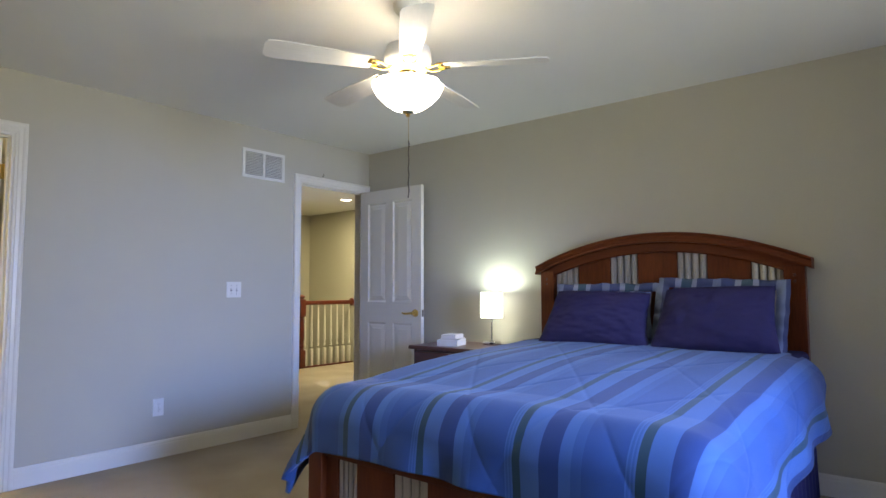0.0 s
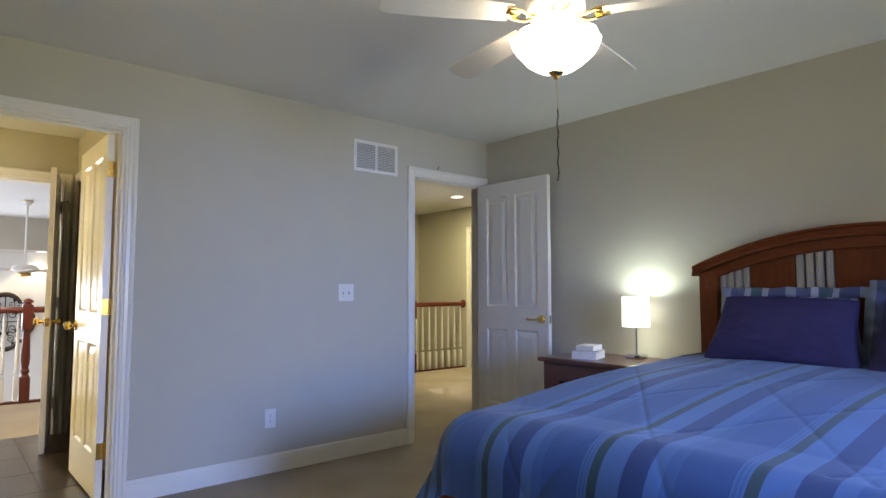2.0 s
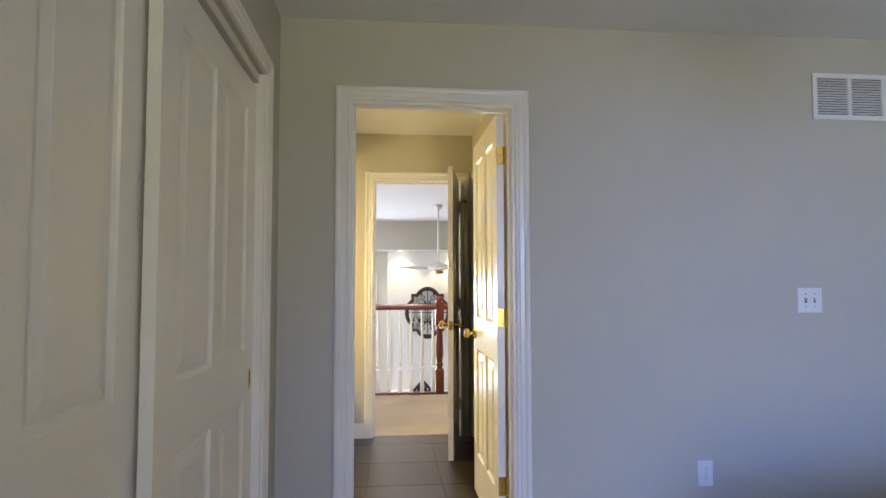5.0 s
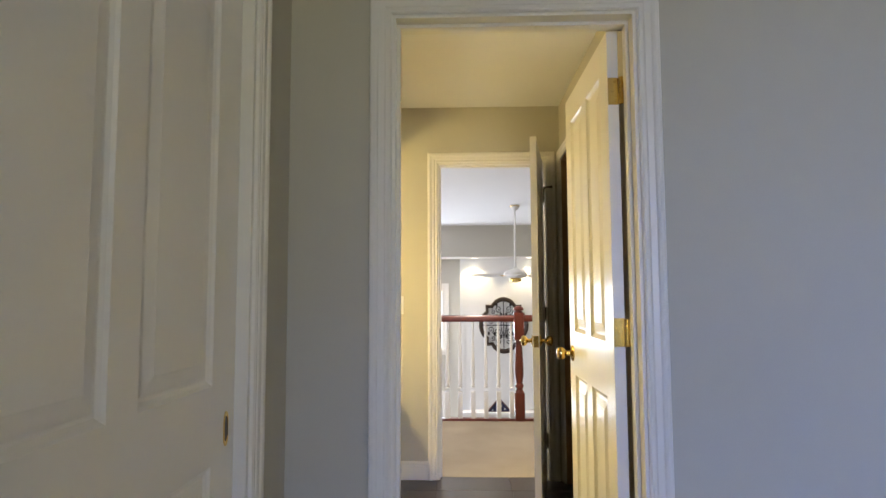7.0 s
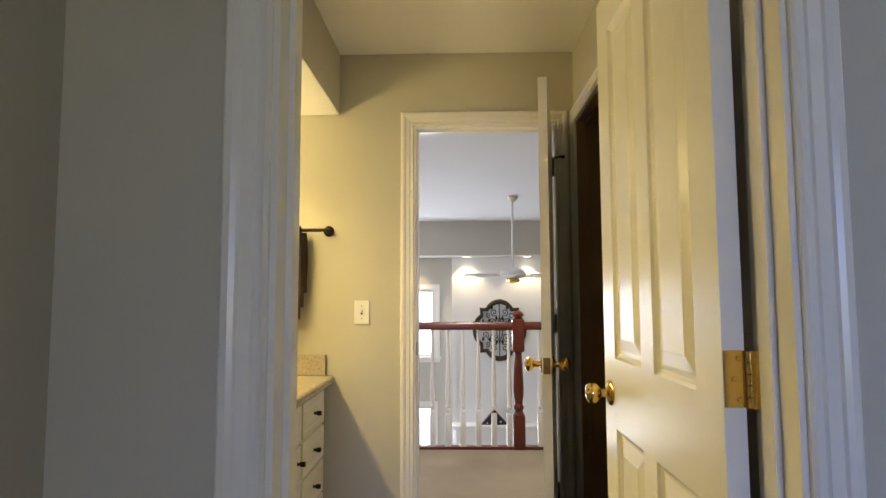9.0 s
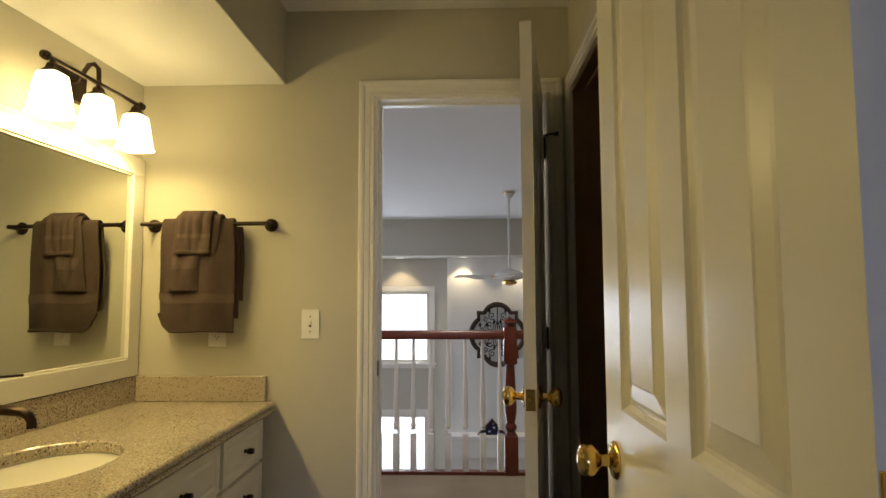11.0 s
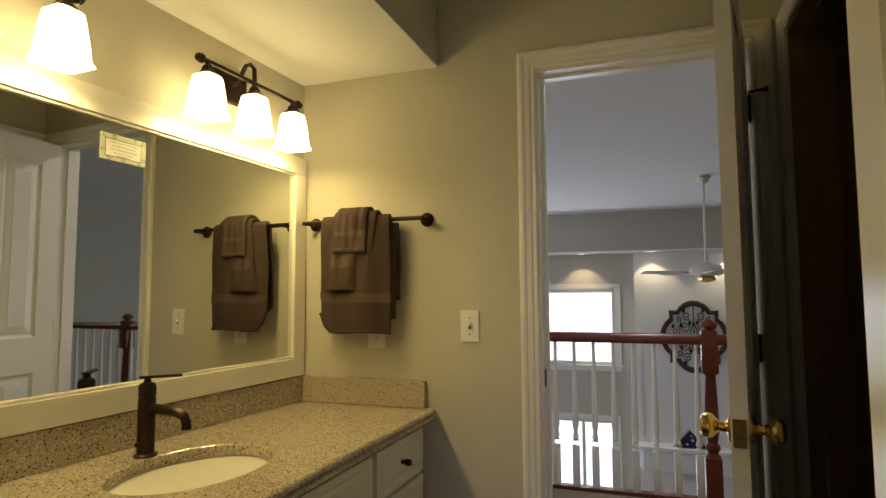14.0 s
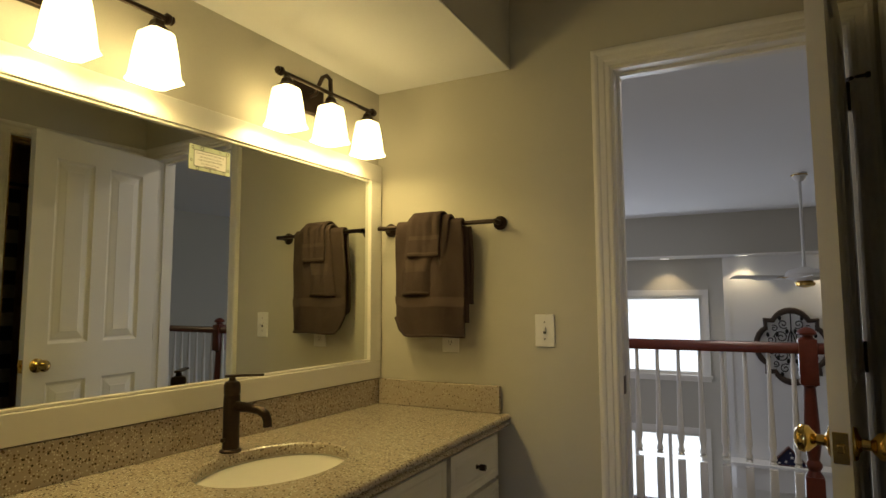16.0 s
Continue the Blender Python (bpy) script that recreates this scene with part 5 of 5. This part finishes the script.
def towel(at_y, width, front_len, back_len, lift, label, seed, bands, lean=0.0):
    """A folded towel hung over the bar."""
    t0 = thing("towel", (XF + 0.065, at_y, 1.51), label=label, category="towel", group="towels on the bar")
    bm = bmesh.new()
    n, k = 70, 26
    r = 0.012 + lift
    pts = []
    total = front_len + math.pi * r + back_len
    for i in range(n + 1):
        d = i / n * total
        if d < front_len:
            x, z = r, -(front_len - d)
        elif d < front_len + math.pi * r:
            a = (d - front_len) / r
            x, z = r * math.cos(a), r * math.sin(a)
        else:
            x, z = -r, -(d - front_len - math.pi * r)
        pts.append((x, z, d))
    rows = []
    for x, z, d in pts:
        row = []
        for j in range(k + 1):
            u = -1 + 2 * j / k
            hang = max(0.0, -z)
            wave = (0.009 * math.sin(3.1 * u + seed + 2 * hang) + 0.004 * math.sin(8 * u - 6 * hang + seed)) * min(1, hang * 5) + 0.008 * noise.noise((u * 3 + seed, hang * 9, seed))
            pinch = 1 - 0.05 * math.exp(-hang * 9) + 0.02 * math.sin(hang * 9 + seed)
            rnd = 0.010 * max(0, abs(u) - 0.8) * 5
            bow = 0.012 * (1 - u * u) * min(1, hang * 3) * (1 if x > 0 else -0.2)
            xx = x + wave + bow - rnd * (1 if x > 0 else -1) * 0.4
            xx = max(xx, -0.058)
            lift_corner = 0.22 * width * max(0.0, (-u - 0.65) / 0.35) ** 2 * min(1.0, hang / front_len) ** 6 if width > 0.25 else 0.0
            row.append((xx, u * width / 2 * pinch + lean * hang, z + lift_corner + 0.006 * math.sin(4 * u + seed) * min(1, hang)))
        rows.append(row)
    strip(bm, rows)
    body = part("cloth", bm, TOWEL, t0, smooth=True)
    md = body.modifiers.new("thick", "SOLIDIFY")
    md.thickness, md.offset = 0.011, 0
    sb = body.modifiers.new("soft", "SUBSURF")
    sb.levels = sb.render_levels = 1
    if width > 0.25:
        for back, side, short in ((0.016, 0.016, 0.05), (0.030, 0.028, 0.12)):
            bm = bmesh.new()
            strip(bm, [[(max(p[0] - back, -0.055), p[1] * 0.96 + side, p[2] + short * min(1, max(0, -p[2]) / front_len)) for p in row] for row in rows[:n // 2]])
            lay = part("fold_layer", bm, TOWEL, t0, "inner folded layer of the towel", True)
            md2 = lay.modifiers.new("thick", "SOLIDIFY")
            md2.thickness, md2.offset = 0.011, 0
    for b0, b1 in bands:
        bm = bmesh.new()
        rr = []
        for i, (x, z, d) in enumerate(pts):
            if x > 0 and b0 <= -z <= b1:
                rr.append([(p[0] + 0.0065, p[1], p[2]) for p in rows[i]])
        if len(rr) > 1:
            strip(bm, rr)
            part("woven_band", bm, TOWELBAND, t0, "smooth woven band across the towel", True)
    part("hem", tube(bmesh.new(), [(rows[0][j][0] + 0.002, rows[0][j][1], rows[0][j][2]) for j in range(0, k + 1, 2)], 0.0072, 8), TOWEL, t0, smooth=True)
    return t0


towel(0.205, 0.305, 0.425, 0.36, 0.006, "large folded taupe bath towel hanging on the bar", 0.4, ((0.275, 0.325), (0.408, 0.422)))
towel(0.212, 0.186, 0.265, 0.20, 0.022, "folded taupe hand towel hung over the bath towel", 2.1, ((0.13, 0.185), (0.250, 0.262)), -0.10)
towel(0.206, 0.138, 0.120, 0.10, 0.036, "small folded taupe washcloth on top of the towels", 4.0, ((0.045, 0.065), (0.107, 0.118)), -0.05)

# tub room behind the side opening
tub = thing("bathtub", (XF + 0.03, 2.55, 0), label="white bathtub in the unlit tub room", category="bathtub")
part("apron", boxed(0.0, 0.0, 0.0, 1.9, 0.05, 0.45, bevel=0.015), PORCELAIN, tub)
part("rim", boxed(0.0, 0.05, 0.40, 1.9, 0.78, 0.45, bevel=0.015), PORCELAIN, tub)
rod = thing("curtain_rod", (XF, 2.55, 1.95), label="dark shower curtain rod across the tub", category="curtain rod")
part("rod", tube(bmesh.new(), [(0.0, 0, 0), (0.98, 0, 0), (1.98, 0, 0)], 0.012, 12), BRONZE, rod, smooth=True)
dr = thing("shower_curtain", (XF + 1.45, 2.55, 0.15), label="brown shower curtain hanging from the rod", category="curtain")
bm = bmesh.new()
strip(bm, [[(-0.3 + 0.75 * j / 60, 0.035 * math.sin(j * 0.9), z) for j in range(61)] for z in (0.0, 0.9, 1.79)])
part("curtain", bm, material("brown curtain cloth", (0.10, 0.07, 0.05), 0.9, vary=0.15, scale=8, fine=200), dr, smooth=True)

# ---- landing, hall and great room ----
BAL = ((0.0165, 0.20), (0.0165, 0.30), (0.0165, 0.302), (0.010, 0.312), (0.016, 0.322), (0.014, 0.335), (0.0095, 0.355), (0.0165, 0.40), (0.0155, 0.43), (0.012, 0.60), (0.009, 0.80), (0.008, 0.93))


def railing(a, b, posts, rosette=False, gap=0.12):
    """A guard rail from a to b along the floor: handrail, shoe, turned balusters and newels at the fractions given."""
    a, b = Vector((*a, 0)), Vector((*b, 0))
    run = (b - a).length
    turn = math.degrees(math.atan2(b.y - a.y, b.x - a.x))
    t0 = thing("railing", a, turn, "guard railing with white turned balusters and a red-brown handrail", "railing")
    bm = bmesh.new()
    prof_ = [(-0.030, 0.925), (-0.026, 0.918), (0.026, 0.918), (0.030, 0.925), (0.031, 0.945), (0.028, 0.960), (0.018, 0.976), (0.0, 0.981), (-0.018, 0.976), (-0.028, 0.960), (-0.031, 0.945)]
    made_ = strip(bm, [[(x, y, z) for y, z in prof_] for x in (0, run)], closed=True)
    bm.faces.new(made_[0]), bm.faces.new(made_[1])
    part("handrail", bm, RAILWOOD, t0, "varnished red-brown handrail", True)
    part("shoe_rail", boxed(0, -0.035, 0.0, run, 0.035, 0.022, bevel=0.004), RAILWOOD, t0, "red-brown shoe rail")
    mesh = None
    count = int(run / gap)
    for k in range(count):
        x = (k + 0.5) * run / count
        if any(abs(x - f * run) < 0.06 for f in posts):
            continue
        if mesh is None:
            bm = bmesh.new()
            box(bm, -0.021, -0.021, 0.02, 0.021, 0.021, 0.27, 0.002)
            lathe(bm, [(r * 1.27, z) for r, z in BAL if z > 0.25], 12)
            o = part("baluster", bm, TRIM, t0, "white turned baluster", True)
            mesh = o.data
        else:
            o = new("baluster", mesh)
            o.parent = t0
        o.matrix_basis = pose(x, 0, 0)
    for f in posts:
        bm = bmesh.new()
        box(bm, -0.045, -0.045, 0, 0.045, 0.045, 0.26, 0.003)
        lathe(bm, ((0.044, 0.26), (0.036, 0.275), (0.028, 0.29), (0.040, 0.31), (0.040, 0.325), (0.028, 0.345), (0.040, 0.42), (0.041, 0.46), (0.030, 0.72), (0.029, 0.735), (0.044, 0.75)), 20)
        box(bm, -0.045, -0.045, 0.75, 0.045, 0.045, 1.0, 0.003)
        lathe(bm, ((0.044, 1.0), (0.030, 1.010), (0.030, 1.018), (0.048, 1.026), (0.050, 1.036), (0.040, 1.050), (0.022, 1.062), (0.004, 1.068)), 20)
        part("newel_post", bm, RAILWOOD, t0, "turned red-brown newel post", True).matrix_basis = pose(f * run, 0, 0)
    if rosette:
        part("rosette", lathe(bmesh.new(), ((0.062, 0), (0.062, 0.012), (0.050, 0.020), (0.040, 0.022)), 24, Matrix.Translation((run, 0, 0.95)) @ Matrix.Rotation(radians(-90), 4, "Y")), RAILWOOD, t0, "round wall rosette", True)
    return t0


railing((-10.18, -2.15), (-10.18, 3.38), (0.6763, 1.0))
railing((-10.18, 3.43), (-10.18, 4.66), (1.0,))
railing((-9.36, 6.0), (-9.36, 6.978), (0.0,), rosette=True)
railing((-7.78, 5.76), (-6.50, 4.68), (0.0,))


def can_light(x, y, z):
    t0 = thing("recessed_light", (x, y, z), label="lit recessed ceiling light with a white trim ring", category="ceiling light", group="recessed lights")
    part("trim_ring", lathe(bmesh.new(), ((0.095, 0.0), (0.095, -0.004), (0.078, -0.007), (0.075, 0.0)), 32, caps=False), PLASTIC, t0, smooth=True)
    part("lens", lathe(bmesh.new(), ((0.075, -0.001), (0.074, -0.0025)), 32), CANGLOW, t0, "glowing lens")


can_light(-8.60, 6.17, TOP)
# fixture made up for the added landing lamp
can_light(-9.3, 1.2, TOP)
for y in (0.25, 1.28, 2.3):
    can_light(-15.52 if y > 1 else -15.66, y, 1.846)

# white chimney breast with mantel
tagged(part("chimney_breast", boxed(-15.90, 1.02, -2.75, -15.70, 3.4, 1.846), WHITEWALL), "white panelled chimney breast", "chimney breast", kind="structure")
tagged(part("corner_trim", boxed(-15.699, 1.02, -0.9, -15.685, 1.10, 1.84), WHITEWALL), "white corner trim of the chimney breast", "trim", kind="structure")
tagged(part("panel_trim", boxed(-15.699, 1.45, 1.52, -15.685, 3.0, 1.56), WHITEWALL), "white horizontal moulding", "trim", kind="structure")
man = thing("mantel", (-15.70, 2.0, -1.0), label="white painted fireplace mantel shelf", category="mantel")
part("shelf", boxed(0, -0.98, 0.0, 0.30, 1.3, 0.05, bevel=0.006), WHITEWALL, man)
part("frieze", boxed(0, -0.92, -0.30, 0.22, 1.24, 0.0, bevel=0.006), WHITEWALL, man)
# framed triangular flag case on the mantel
fcse = thing("flag_case", (-15.52, 1.72, -0.95), label="dark wooden triangular case holding a folded flag", category="flag case")
bm = bmesh.new()
tri = [(-0.23, 0.0), (0.23, 0.0), (0.0, 0.25)]
rows = [[(d_, y * s, 0.012 * (s < 1) + z * s) for y, z in tri] for s, d_ in ((1.0, -0.06), (1.0, 0.035), (0.86, 0.035), (0.86, 0.015))]
made = strip(bm, rows, closed=True)
bm.faces.new(made[0])
part("case", bm, DARKWOOD, fcse)
bm = bmesh.new()
bm.faces.new([bm.verts.new((0.016, y * 0.86, 0.012 + z * 0.86)) for y, z in tri])
part("folded_cloth", bm, FLAG, fcse, "dark blue folded cloth")
for y, z, r in ((0.03, 0.11, 0.028), (0.10, 0.05, 0.024), (-0.04, 0.05, 0.024), (0.015, 0.17, 0.016), (-0.12, 0.03, 0.02)):
    bm = bmesh.new()
    bm.faces.new([bm.verts.new((0.019, y + rr * math.sin(a), z + rr * math.cos(a))) for rr, a in ((r * (1 if q % 2 == 0 else 0.4), math.pi * q / 5) for q in range(10))])
    part("star", bm, PAPER, fcse, "white star")

# wrought-iron wall decor in a quatrefoil frame
deco = thing("wall_decor", (-15.69, 1.83, 0.60), label="dark quatrefoil wall plaque with wrought-iron scrolls", category="wall decor")


def quatre(scale):
    """Outline of a quatrefoil with square corners between its lobes."""
    pts = []
    for q in range(4):
        mid = math.pi / 2 * q
        c_, s_ = math.cos(mid), math.sin(mid)
        for k in range(13):
            a = radians(-63 + 126 * k / 12)
            x, z = 0.22 + 0.24 * math.cos(a), 0.26 * math.sin(a)
            pts.append((x * c_ - z * s_, x * s_ + z * c_))
        x, z = 0.335, 0.335
        pts.append((x * c_ - z * s_, x * s_ + z * c_))
    return [(x * scale, z * scale * 1.14) for x, z in pts]


bm = bmesh.new()
rows = [[(d_, y, z) for y, z in quatre(s)] for s, d_ in ((1.0, 0.0), (1.0, 0.03), (0.97, 0.045), (0.90, 0.045), (0.86, 0.03), (0.84, 0.012))]
strip(bm, rows, closed=True)
part("frame", bm, FRAMEBROWN, deco, "dark carved frame")
for sy, sz in ((1, 1), (-1, 1), (1, -1), (-1, -1)):
    bm = bmesh.new()
    for cx, cz, r0, turns, ph in ((0.12, 0.12, 0.085, 1.5, 0.0), (0.24, 0.08, 0.06, 1.4, 2.0), (0.09, 0.30, 0.065, 1.4, 4.0), (0.20, 0.24, 0.045, 1.3, 1.0)):
        pts = [(0.018, sy * (cx + r0 * (1 - k / 26) * math.cos(ph + turns * 2 * math.pi * k / 22)), sz * (cz + r0 * (1 - k / 26) * math.sin(ph + turns * 2 * math.pi * k / 22))) for k in range(23)]
        tube(bm, pts, 0.008, 6)
    for cx, cz in ((0.05, 0.20), (0.17, 0.16), (0.28, 0.15), (0.13, 0.38)):
        bmesh.ops.create_uvsphere(bm, u_segments=8, v_segments=5, radius=0.030, matrix=Matrix.Translation((0.018, sy * cx, sz * cz)) @ Matrix.Diagonal((0.3, 0.7, 1.2, 1)))
    part("scrollwork", bm, IRON, deco, "black iron scrolls and leaves", True)
bm = bmesh.new()
tube(bm, [(0.018, 0, -0.44), (0.018, 0, 0), (0.018, 0, 0.44)], 0.009, 6)
tube(bm, [(0.018, -0.40, 0), (0.018, 0, 0), (0.018, 0.40, 0)], 0.009, 6)
for s in (-1, 1):
    tube(bm, [(0.018, s * 0.05 * math.sin(math.pi * k / 10), -0.22 + 0.044 * k) for k in range(11)], 0.008, 6)
part("stem", bm, IRON, deco, "black iron stem")

# great-room fan on a long downrod
gf = thing("ceiling_fan", (-12.78, 1.80, 1.40), label="white ceiling fan on a long downrod in the great room", category="ceiling fan")
part("canopy", lathe(bmesh.new(), ((0.028, 0.94), (0.055, 0.97), (0.068, 1.005), (0.068, 1.02)), 24), FANWHITE, gf, smooth=True)
part("canopy_ring", lathe(bmesh.new(), ((0.070, 0.995), (0.072, 1.0), (0.070, 1.006)), 24, caps=False), BRASS, gf, smooth=True)
part("downrod", tube(bmesh.new(), [(0, 0, 0.10), (0, 0, 0.5), (0, 0, 0.96)], 0.014, 12), FANWHITE, gf, smooth=True)
part("motor_housing", lathe(bmesh.new(), ((0.03, 0.13), (0.06, 0.115), (0.13, 0.10), (0.16, 0.07), (0.16, 0.03), (0.13, 0.01), (0.07, 0.0)), 30), FANWHITE, gf, smooth=True)
part("light_kit", lathe(bmesh.new(), ((0.06, 0.0), (0.085, -0.02), (0.08, -0.045), (0.03, -0.06), (0.01, -0.065)), 24), BRASS, gf, "brass and glass light kit", True)
for k in range(5):
    arm = pose(0, 0, 0.035, 0, 0, 78 + 72 * k)
    part("blade_iron", boxed(0.13, -0.02, -0.006, 0.24, 0.02, 0.0), BRASS, gf, "brass blade bracket").matrix_basis = arm
    part("blade", boxed(0.21, -0.065, 0.0, 0.66, 0.065, 0.006, bevel=0.002), FANWHITE, gf, "white blade").matrix_basis = arm @ pose(0, 0, 0, 11, 0, 0)

# ---- tiles, last ----
base = flat("floor_bath", XF - 0.058, YM - 0.2, XA - 0.062, 3.5, -0.006, 0.1, GROUT, "dark brown square floor tiles in the bathroom", "tile floor")
mesh = None
px = 0.457
for i in range(5):
    for j in range(8):
        cx, cy = XA - 0.064 - px / 2 - i * px, -0.02 + px / 2 + j * px
        if cx + px / 2 < XF - 0.05 or cy > 3.3:
            continue
        if mesh is None:
            o = part("tile", boxed(-0.2270, -0.2270, -0.010, 0.2270, 0.2270, 0.0, bevel=0.0015), TILE, base)
            mesh = o.data
        else:
            o = new("tile", mesh)
            o.parent = base
        o.matrix_basis = pose(cx, cy, -0.001, 0, 0, 90 * ((i * 3 + j) % 4))
tagged(flat("threshold", XA - 0.075, BATH[0] + 0.006, XA - 0.048, BATH[1] - 0.006, 0.004, 0.02, TRIM, "thin white threshold strip", "threshold"), kind="structure")
tw = tagged(part("tub_tiles", boxed(XF + 0.003, 3.325, 0.45, XA - WT - 0.003, 3.348, 2.05), GROUT), "beige running-bond tiles over the tub", "tile wall", kind="structure")
mesh = None
for r_ in range(16):
    for c_ in range(9):
        xx = XF + 0.003 + (c_ + (0.5 if r_ % 2 else 0.0)) * 0.206 + 0.103
        if xx + 0.103 > XA - WT:
            continue
        if mesh is None:
            o = part("tile", boxed(-0.1005, -0.006, -0.048, 0.1005, 0.0, 0.048, bevel=0.002), TUBTILE, tw)
            mesh = o.data
        else:
            o = new("tile", mesh)
            o.parent = tw
        o.matrix_basis = pose(xx, 3.325, 0.50 + r_ * 0.1)
